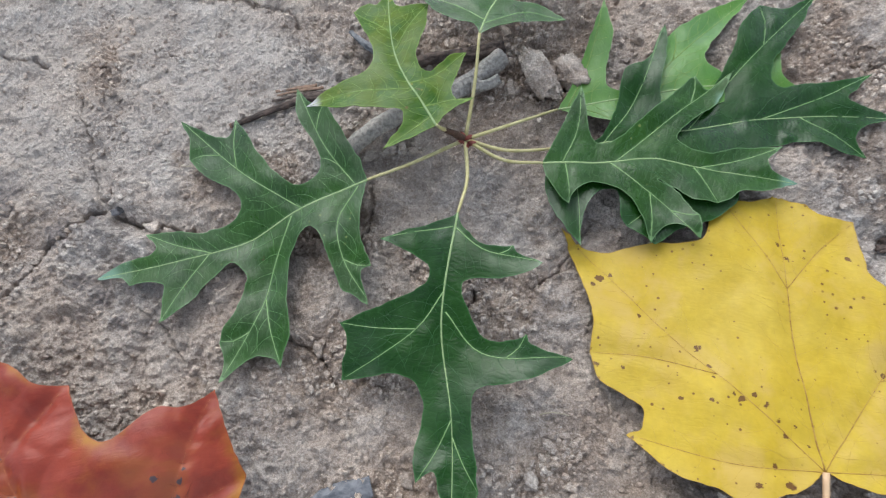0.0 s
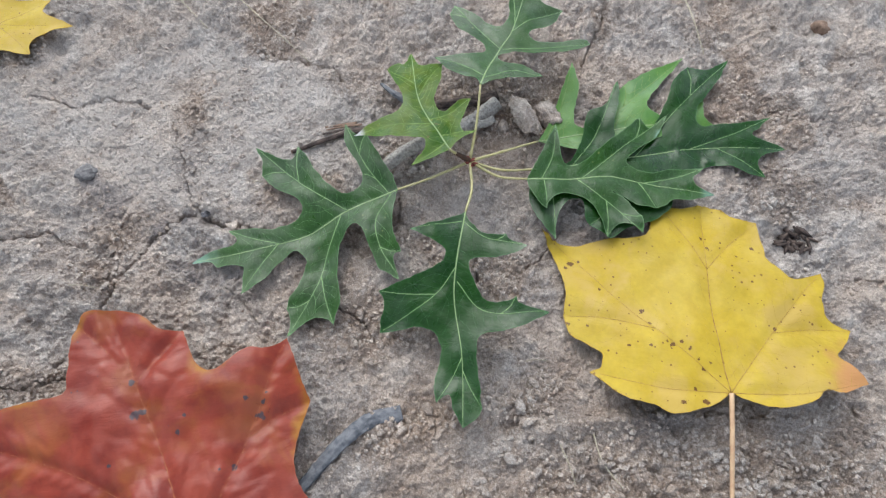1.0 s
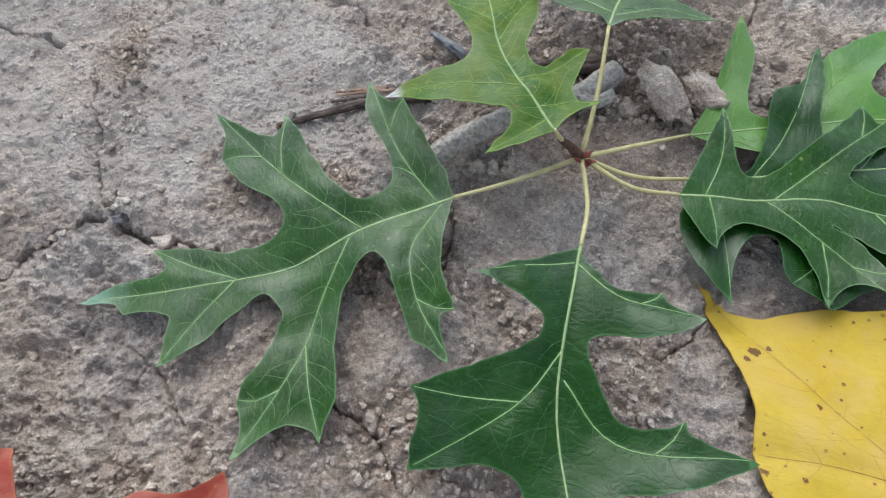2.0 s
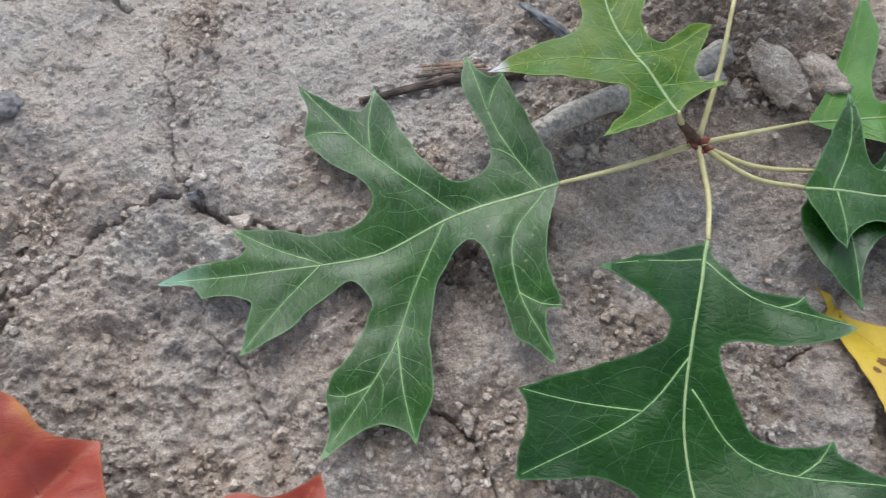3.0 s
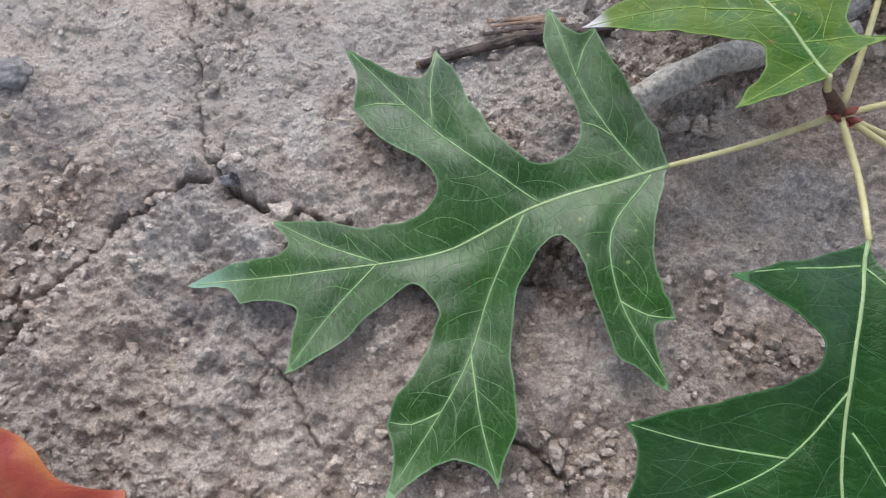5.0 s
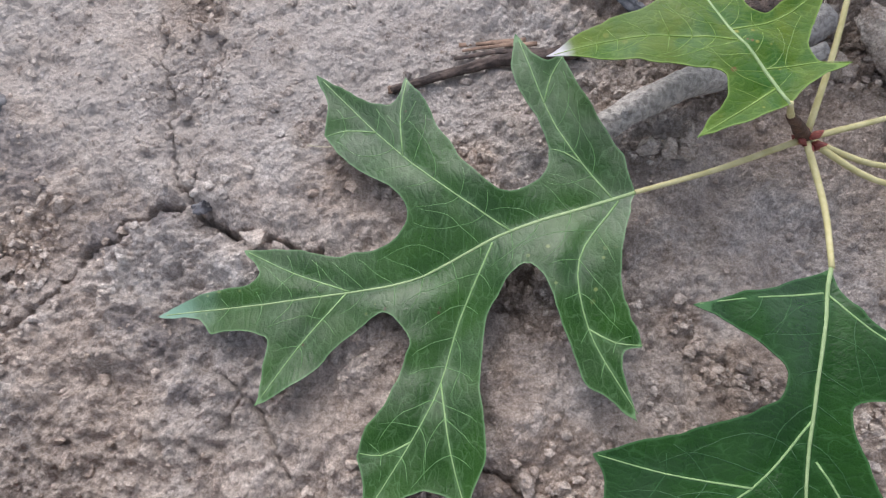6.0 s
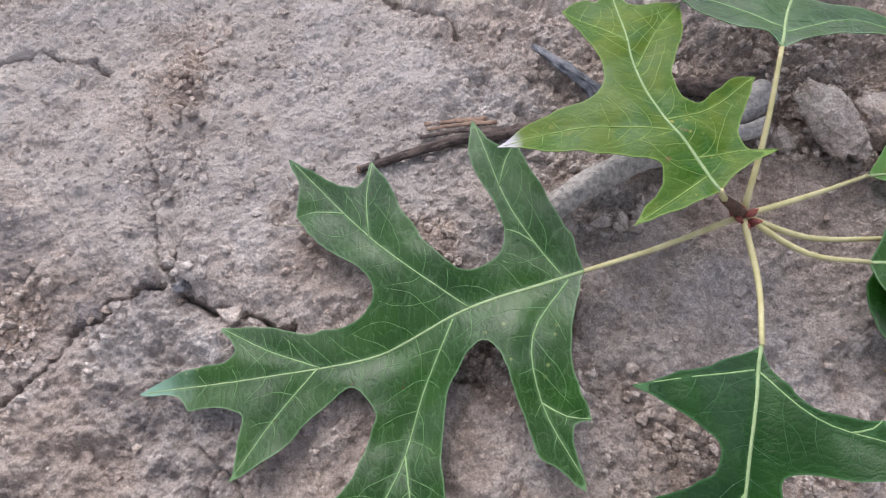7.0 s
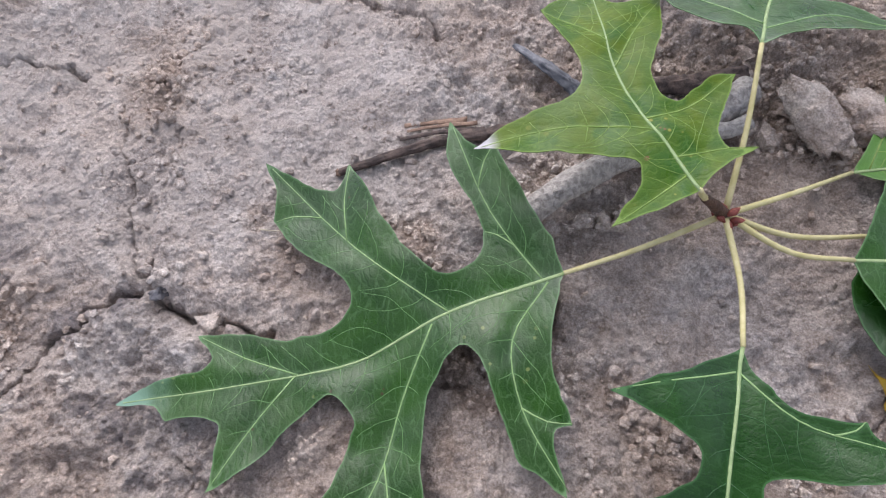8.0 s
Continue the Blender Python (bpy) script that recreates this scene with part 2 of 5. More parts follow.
SPLINTER = plain_material("torn_wood", (0.14, 0.085, 0.060), (0.34, 0.23, 0.165), 300, 0.8, 0.0008)
STRAW = plain_material("dry_grass", (0.40, 0.34, 0.24), (0.58, 0.52, 0.40), 300, 0.6, 0.0003)
STONE = plain_material("grey_stone", (0.15, 0.14, 0.14), (0.30, 0.28, 0.275), 350, 0.85, 0.0008)
DARK_STONE = plain_material("dark_stone", (0.035, 0.033, 0.035), (0.26, 0.25, 0.26), 350, 0.6, 0.0008)


# ---- building blocks ----
def mesh_of(name, verts, faces, mat, smooth=True):
    me = bpy.data.meshes.new(name)
    me.from_pydata([tuple(v) for v in verts], [], faces)
    me.materials.append(mat)
    if smooth:
        me.polygons.foreach_set("use_smooth", [True] * len(me.polygons))
    me.update()
    return me


def part(name, me, parent, label=""):
    ob = new(name, me)
    ob.parent = parent
    if parent is not None and label:
        tagged(ob, label)
    return ob


def root(name, at, label, category, group="", kind=""):
    ob = new(name)
    ob.location, ob.empty_display_size = at, 0.01
    return tagged(ob, label, category, group, kind)


def rnd(ix, iy, seed):
    h = (ix * 374761393 + iy * 668265263 + seed * 974634777) & 0xFFFFFFFF
    h = ((h ^ (h >> 13)) * 1274126177) & 0xFFFFFFFF
    h = ((h ^ (h >> 16)) * 2246822519) & 0xFFFFFFFF
    return ((h ^ (h >> 15)) & 0xFFFFFF) / float(0xFFFFFF)


def soft_noise(x, y, size, seed):
    u, v = x / size, y / size
    iu, iv = np.floor(u).astype(np.int64), np.floor(v).astype(np.int64)
    fu, fv = u - iu, v - iv
    fu, fv = fu**3 * (fu * (fu * 6 - 15) + 10), fv**3 * (fv * (fv * 6 - 15) + 10)
    a, b = rnd(iu, iv, seed), rnd(iu + 1, iv, seed)
    c, d = rnd(iu, iv + 1, seed), rnd(iu + 1, iv + 1, seed)
    return (a + (b - a) * fu) * (1 - fv) + (c + (d - c) * fu) * fv - 0.5


def fractal(x, y, size, seed, layers=3):
    return sum(soft_noise(x, y, size / 2.1**n, seed + 7 * n) / 1.9**n for n in range(layers))


def grit(x, y, size, seed, share=0.6):
    """Heights of half-sunk angular crumbs with tilted flat tops, up to about 0.6, one to a cell of that size."""
    u, v = x / size, y / size
    iu, iv = np.floor(u).astype(np.int64), np.floor(v).astype(np.int64)
    top = np.zeros_like(u)
    for a in (-1, 0, 1):
        for b in (-1, 0, 1):
            cu, cv = iu + a, iv + b
            r = 0.28 + 0.5 * rnd(cu, cv, seed + 3)
            r = np.where(rnd(cu, cv, seed + 4) < share, r, 0.01)
            du, dv = u - cu - rnd(cu, cv, seed + 1), v - cv - rnd(cu, cv, seed + 2)
            turn = 6.283 * rnd(cu, cv, seed + 5)
            p, q = (du * np.cos(turn) + dv * np.sin(turn)) / r, (dv * np.cos(turn) - du * np.sin(turn)) / r
            far = np.maximum(np.maximum(np.abs(p), 1.3 * np.abs(q)), 0.78 * np.abs(p + q))
            tilt = 1 + (rnd(cu, cv, seed + 6) - 0.3) * p
            top = np.maximum(top, r * np.clip(np.minimum(0.80, 2.0 * (1 - far)), 0, 1) * tilt)
    return top


def step(low, high, v):
    f = np.clip((v - low) / (high - low), 0, 1)
    return f * f * (3 - 2 * f)


def blob(x, y, cx, cy, rx, ry, turn=0.0):
    c, s = math.cos(radians(turn)), math.sin(radians(turn))
    u, v = (x - cx) * c + (y - cy) * s, -(x - cx) * s + (y - cy) * c
    return np.exp(-((u / rx) ** 2 + (v / ry) ** 2))


# Cracks of the crust: half width, depth and the way they run.
CRACKS = [
    (0.0010, 0.0080, [(-0.215, -0.105), (-0.191, -0.071), (-0.187, -0.056), (-0.181, -0.045), (-0.172, -0.035), (-0.170, -0.027), (-0.160, -0.019), (-0.147, -0.013)]),
    (0.0005, 0.0022, [(-0.166, 0.045), (-0.157, 0.026), (-0.156, 0.014), (-0.152, 0.001), (-0.147, -0.009)]),
    (0.0008, 0.0060, [(-0.147, -0.009), (-0.142, -0.015), (-0.133, -0.021), (-0.122, -0.022), (-0.110, -0.025)]),
    (0.0007, 0.0035, [(-0.039, -0.012), (-0.039, -0.020), (-0.042, -0.026), (-0.040, -0.036)]),
    (0.0007, 0.0035, [(-0.002, -0.050), (-0.001, -0.056), (-0.004, -0.062)]),
    (0.0004, 0.0028, [(0.020, -0.053), (0.028, -0.051), (0.034, -0.047), (0.044, -0.034), (0.052, -0.026)]),
    (0.0006, 0.0035, [(-0.128, 0.101), (-0.110, 0.092), (-0.0909, 0.0857), (-0.0780, 0.0815), (-0.0734, 0.0778), (-0.0714, 0.0715)]),
    (0.0007, 0.0045, [(0.096, 0.130), (0.086, 0.103), (0.079, 0.088), (0.072, 0.078)]),
    (0.0004, 0.0030, [(-0.1300, -0.0550), (-0.1240, -0.0590), (-0.1180, -0.0620), (-0.1140, -0.0670), (-0.1090, -0.0760)]),
    (0.0003, 0.0022, [(-0.1240, -0.0590), (-0.1260, -0.0630), (-0.1280, -0.0670)]),
    (0.0004, 0.0024, [(-0.081, -0.036), (-0.072, -0.037), (-0.060, -0.036)]),
    (0.0005, 0.0034, [(-0.072, -0.067), (-0.066, -0.073), (-0.058, -0.077), (-0.050, -0.090)]),
    (0.0009, 0.0040, [(-0.290, -0.010), (-0.260, -0.022), (-0.225, -0.020), (-0.200, -0.030)]),
    (0.0008, 0.0035, [(-0.250, 0.070), (-0.225, 0.060), (-0.205, 0.066), (-0.180, 0.058)]),
    (0.0007, 0.0030, [(0.190, -0.070), (0.215, -0.078), (0.245, -0.072)]),
    (0.0007, 0.0030, [(0.165, 0.035), (0.190, 0.026), (0.215, 0.030)]),
    (0.0007, 0.0040, [(-0.245, -0.095), (-0.225, -0.100), (-0.200, -0.098), (-0.185, -0.102)]),
]


def looseness(x, y):
    """Where the crust has crumbled: 0 on firm crust, 1 in loose soil."""
    loose = 0.8 * step(0.20, 0.34, fractal(x, y, 0.055, 31, 4)) * (1 - 0.9 * blob(x, y, -0.155, -0.060, 0.045, 0.035))
    for cx, cy, rx, ry, turn, much in ((0.09, -0.165, 0.13, 0.035, 0, 1.25), (0.025, 0.042, 0.055, 0.020, 15, 1.25), (0.02, 0.066, 0.06, 0.018, 5, 0.9), (-0.150, 0.030, 0.018, 0.040, 12, 0.40), (-0.183, -0.026, 0.011, 0.013, 0, 1.1), (-0.195, -0.045, 0.010, 0.020, 60, 1.1), (-0.05, -0.082, 0.035, 0.016, 10, 1.1), (-0.04, -0.130, 0.04, 0.014, 15, 1.2), (0.020, -0.120, 0.026, 0.010, 30, 1.25), (0.036, 0.034, 0.024, 0.012, 0, 1.25), (-0.027, 0.007, 0.013, 0.006, 32, 1.0), (-0.040, 0.020, 0.016, 0.008, 32, 1.0)):
        loose = np.maximum(loose, much * blob(x, y, cx, cy, rx, ry, turn))
    return np.clip(loose, 0.0, 1) * np.exp(-((np.maximum(np.hypot(x, y) - 0.4, 0) / 0.2) ** 2))


def silt(x, y):
    """Where fine pale silt has dried to a smooth skin: 0 to 1."""
    lie = blob(x, y, -0.200, 0.045, 0.100, 0.060, -12) + 0.9 * blob(x, y, -0.115, 0.060, 0.05, 0.05) + 0.35 * blob(x, y, -0.005, -0.035, 0.045, 0.055)
    return np.clip(1.25 * lie + 0.7 * fractal(x, y, 0.03, 151, 4), 0, 1) * np.clip(1.3 * lie, 0, 1)


def ground_height(x, y):
    near = np.exp(-((np.maximum(np.hypot(x, y) - 0.45, 0) / 0.5) ** 2))
    h = 0.0035 * fractal(x, y, 0.085, 11, 2) + 0.0022 * fractal(x, y, 0.026, 23, 2)
    h = h - 0.0095 * blob(x, y, 0.050, -0.024, 0.050, 0.042)
    loose = looseness(x, y)
    calm = 1 - 0.58 * silt(x, y)
    crust = fractal(x, y, 0.012, 41, 3) * (0.35 + 0.65 * calm)
    fine = near * calm * (np.clip(0.30 + 0.70 * step(-0.10, 0.25, fractal(x, y, 0.03, 37, 3)) + 0.9 * blob(x, y, -0.150, -0.065, 0.05, 0.035), 0, 1.25))
    h = h + 0.0034 * crust + fine * (0.0019 * (0.35 - np.abs(fractal(x, y, 0.0070, 47, 2))) + 0.0014 * (0.3 - np.abs(fractal(x, y, 0.0034, 51, 2))) + 0.0017 * fractal(x, y, 0.0018, 53, 2))
    h = h - near * 0.0004 * step(0.22, 0.42, fractal(x, y, 0.0065, 59, 2))
    flakes = 7 * fractal(x, y, 0.010, 141, 4) + 0.8 * soft_noise(x, y, 0.002, 147)
    h = h + near * calm * (1 - loose) * 0.00060 * (np.floor(flakes) + step(0.0, 0.22, flakes - np.floor(flakes)))
    deep = np.clip(1.3 * blob(x, y, 0.09, -0.168, 0.13, 0.030) + blob(x, y, 0.03, 0.042, 0.04, 0.016, 15), 0, 1)
    h = h + near * deep * 0.0050 * grit(x, y, 0.0098, 101, 0.35)
    h = h + near * loose * (0.0030 * grit(x, y, 0.0058, 61, 0.45) + 0.0024 * grit(x, y, 0.0031, 67, 0.7) + 0.0012 * grit(x, y, 0.0017, 71, 0.8) - 0.0008)
    h = h + near * (1 - loose) * (0.0016 * grit(x, y, 0.0050, 73, 0.16) + 0.0012 * grit(x, y, 0.0026, 75, 0.22) + 0.0008 * grit(x, y, 0.0016, 79, 0.4))
    # A burrow, a low root-like ridge under loose soil, and pits round the dark stone.
    h = h - 0.007 * blob(x, y, 0.165, -0.046, 0.0085, 0.0068) - 0.004 * blob(x, y, -0.137, -0.018, 0.008, 0.004, -25)
    h = h + 0.0045 * blob(x, y, 0.055, -0.131, 0.035, 0.004, 3) - 0.003 * blob(x, y, 0.02, 0.045, 0.05, 0.016, 15)
    wx = x + 0.0032 * fractal(x, y, 0.008, 83, 3) + 0.0016 * fractal(x, y, 0.0024, 85, 2)
    wy = y + 0.0032 * fractal(x, y, 0.008, 89, 3) + 0.0016 * fractal(x, y, 0.0024, 91, 2)
    for width, depth, way in CRACKS:
        far = np.full_like(x, 1.0)
        for (ax, ay), (bx, by) in zip(way, way[1:]):
            f = np.clip(((wx - ax) * (bx - ax) + (wy - ay) * (by - ay)) / ((bx - ax) ** 2 + (by - ay) ** 2), 0, 1)
            far = np.minimum(far, np.hypot(wx - ax - f * (bx - ax), wy - ay - f * (by - ay)))
        wide = width * (0.25 + 0.75 * (soft_noise(x, y, 0.010, 97) + 0.5))
        h = h - depth * np.exp(-((far / wide) ** 2)) - 0.10 * depth * np.exp(-((far / (3 * width)) ** 2))
    return h


def ground_at(x, y):
    return float(ground_height(np.array([float(x)]), np.array([float(y)]))[0])


# ---- the ground: one sheet, fine where the camera passes, coarse out to the horizon ----
def build_ground():
    out = [0.0]
    while out[-1] < 60:
        out.append(out[-1] * 1.32 + 0.002)
    xs = np.concatenate([-0.30 - np.array(out[:0:-1]), np.arange(-0.30, -0.2203, 0.0006), np.arange(-0.22, 0.0602, 0.0004), np.arange(0.0606, 0.2803, 0.0006), 0.28 + np.array(out[1:])])
    ys = np.concatenate([-0.19 - np.array(out[:0:-1]), np.arange(-0.19, -0.1103, 0.0006), np.arange(-0.11, 0.0802, 0.0004), np.arange(0.0806, 0.1603, 0.0006), 0.16 + np.array(out[1:])])
    gx, gy = np.meshgrid(xs, ys)
    gz = ground_height(gx, gy)
    nx, ny = len(xs), len(ys)
    me = bpy.data.meshes.new("ground")
    me.vertices.add(nx * ny)
    me.vertices.foreach_set("co", np.stack([gx, gy, gz], -1).ravel())
    i = (np.arange(ny - 1)[:, None] * nx + np.arange(nx - 1)[None]).ravel()
    quads = np.stack([i, i + 1, i + nx + 1, i + nx], -1).astype(np.int32)
    me.loops.add(quads.size)
    me.loops.foreach_set("vertex_index", quads.ravel())
    me.polygons.add(len(quads))
    me.polygons.foreach_set("loop_start", np.arange(0, quads.size, 4, dtype=np.int32))
    me.polygons.foreach_set("use_smooth", np.ones(len(quads), dtype=bool))
    me.update(calc_edges=True)
    me.attributes.new("loose", "FLOAT", "POINT").data.foreach_set("value", looseness(gx, gy).ravel())
    me.attributes.new("silt", "FLOAT", "POINT").data.foreach_set("value", silt(gx, gy).ravel())
    damp = np.zeros_like(gx)
    for cx, cy, r in ((-0.191, -0.006, 0.009), (-0.198, 0.002, 0.007), (-0.152, -0.016, 0.004), (-0.136, -0.0592, 0.0036), (-0.145, -0.049, 0.0058), (-0.152, -0.044, 0.004), (-0.205, 0.010, 0.006), (-0.165, -0.022, 0.006), (0.075, -0.128, 0.012)):
        damp = np.maximum(damp, np.exp(-((np.hypot(gx - cx, gy - cy) / (r * (1 + 0.9 * fractal(gx, gy, 0.006, 131, 3)))) ** 4)))
    me.attributes.new("stain", "FLOAT", "POINT").data.foreach_set("value", damp.ravel())
    me.materials.append(SOIL)
    return tagged(new("ground", me), "dry cracked grey-brown clay soil with loose crumbs", "soil", kind="structure")


build_ground()


# ---- leaves ----
def spline(points, gap):
    """Points along a smooth curve through the given ones, about gap apart."""
    p = [np.array(q, float) for q in points]
    if len(p) == 2:
        n = max(1, int(np.linalg.norm(p[1] - p[0]) / gap))
        return [p[0] + (p[1] - p[0]) * k / n for k in range(n + 1)]
    p = [2 * p[0] - p[1], *p, 2 * p[-1] - p[-2]]
    out = [p[1]]
    for a, b, c, d in zip(p, p[1:], p[2:], p[3:]):
        n = max(2, int(np.linalg.norm(c - b) / gap))
        t0, t1 = 0.0, max(np.linalg.norm(b - a), 1e-9) ** 0.5
        t2 = t1 + max(np.linalg.norm(c - b), 1e-9) ** 0.5
        t3 = t2 + max(np.linalg.norm(d - c), 1e-9) ** 0.5
        for k in range(1, n + 1):
            t = t1 + (t2 - t1) * k / n
            a1 = (t1 - t) / (t1 - t0) * a + (t - t0) / (t1 - t0) * b
            a2 = (t2 - t) / (t2 - t1) * b + (t - t1) / (t2 - t1) * c
            a3 = (t3 - t) / (t3 - t2) * c + (t - t2) / (t3 - t2) * d
            b1 = (t2 - t) / (t2 - t0) * a1 + (t - t0) / (t2 - t0) * a2
            b2 = (t3 - t) / (t3 - t1) * a2 + (t - t1) / (t3 - t1) * a3
            out.append((t2 - t) / (t2 - t1) * b1 + (t - t1) / (t2 - t1) * b2)
    return out


def lobe_frame(lobe, side):
    """Root, way and apical way of a lobe's vein in the leaf's plane, and its reach."""
    at, off, angle, reach = lobe[:4]
    way = np.array([math.cos(radians(angle)), side * math.sin(radians(angle))])
    return np.array([at, side * off]), way, np.array([way[1], -way[0]]) * side, reach


def margin_nodes(lobes, side):
    """Kind and place of the margin's turns, from the leaf's base to its apex."""
    out = []
    for lobe in lobes:
        foot, way, apical, reach = lobe_frame(lobe, side)
        put = lambda f, o: foot + reach * (f * way + o * apical)
        out += [(k, put(f, o)) for k, f, o in lobe[5]] + [("t", put(1, 0))] + [(k, put(f, o)) for k, f, o in lobe[6]]
        out += [(k, np.array([s, side * d])) for k, s, d in lobe[7]]
    return out


def margin(plan, gap):
    nodes = [("t", np.zeros(2))] + margin_nodes(plan["left"], 1) + [("t", np.array([1.0, 0.0]))] + margin_nodes(plan["right"], -1)[::-1] + [("t", np.zeros(2))]
    out, run = [], [nodes[0][1]]
    for kind, p in nodes[1:]:
        run.append(p)
        if kind == "t":
            out += spline(run, gap)[:-1]
            run = [p]
    return np.array(out)


def inside(p, ring):
    a, b = ring, np.roll(ring, -1, 0)
    cross = ((a[None, :, 1] > p[:, None, 1]) != (b[None, :, 1] > p[:, None, 1]))
    with np.errstate(divide="ignore", invalid="ignore"):
        at = a[None, :, 0] + (p[:, None, 1] - a[None, :, 1]) * (b - a)[None, :, 0] / (b - a)[None, :, 1]
    return (np.where(cross, p[:, None, 0] < at, False).sum(1) % 2) == 1


def distance(p, lines):
    """Distance from each point to the nearest of some polylines."""
    a = np.concatenate([np.array(q)[:-1] for q in lines])
    d = np.concatenate([np.array(q)[1:] for q in lines]) - a
    long = np.maximum((d * d).sum(1), 1e-12)
    far = np.empty(len(p))
    for k in range(0, len(p), 400):
        off = p[k:k + 400, None] - a[None]
        f = np.clip((off * d).sum(2) / long, 0, 1)
        off -= f[..., None] * d
        far[k:k + 400] = np.sqrt((off * off).sum(2).min(1))
    return far


def tube(points, r0, r1, sides=6, flat=1.0, rough=0.0, seed=0, caps=True, bark=0.0):
    """Vertices and faces of a tapered rod along points, flattened in z."""
    pts = [Vector(p) for p in points]
    rng = random.Random(seed)
    verts, faces = [], []
    for i, p in enumerate(pts):
        d = (pts[min(i + 1, len(pts) - 1)] - pts[max(i - 1, 0)]).normalized()
        across = d.cross(Vector((0, 0, 1)))
        across = across.normalized() if across.length > 1e-6 else Vector((1, 0, 0))
        up = across.cross(d).normalized()
        r = r0 + (r1 - r0) * i / (len(pts) - 1)
        for k in range(sides):
            a = 2 * math.pi * k / sides
            q = r * (1 + rough * rng.uniform(-1, 1))
            if bark:
                at = Vector((math.cos(a) * 2.2, math.sin(a) * 2.2, i * 0.09)) + Vector((seed, 0, 0))
                q = r * (1 + bark * (noise.noise(at) + 0.7 * noise.noise(at * 3.4) + 0.5 * noise.noise(at * 7.5) + 0.5 * noise.noise(Vector((at.x * 5, at.y * 5, at.z * 2)))))
            verts.append(p + across * (q * math.cos(a)) + up * (q * flat * math.sin(a)))
    for i in range(len(pts) - 1):
        for k in range(sides):
            a, b = i * sides + k, i * sides + (k + 1) % sides
            faces.append((a, b, b + sides, a + sides))
    if caps:
        faces += [tuple(range(sides))[::-1], tuple(range((len(pts) - 1) * sides, len(pts) * sides))]
    return verts, faces


def joined(pieces):
    verts, faces = [], []
    for v, f in pieces:
        n = len(verts)
        verts += v
        faces += [tuple(i + n for i in face) for face in f]
    return verts, faces


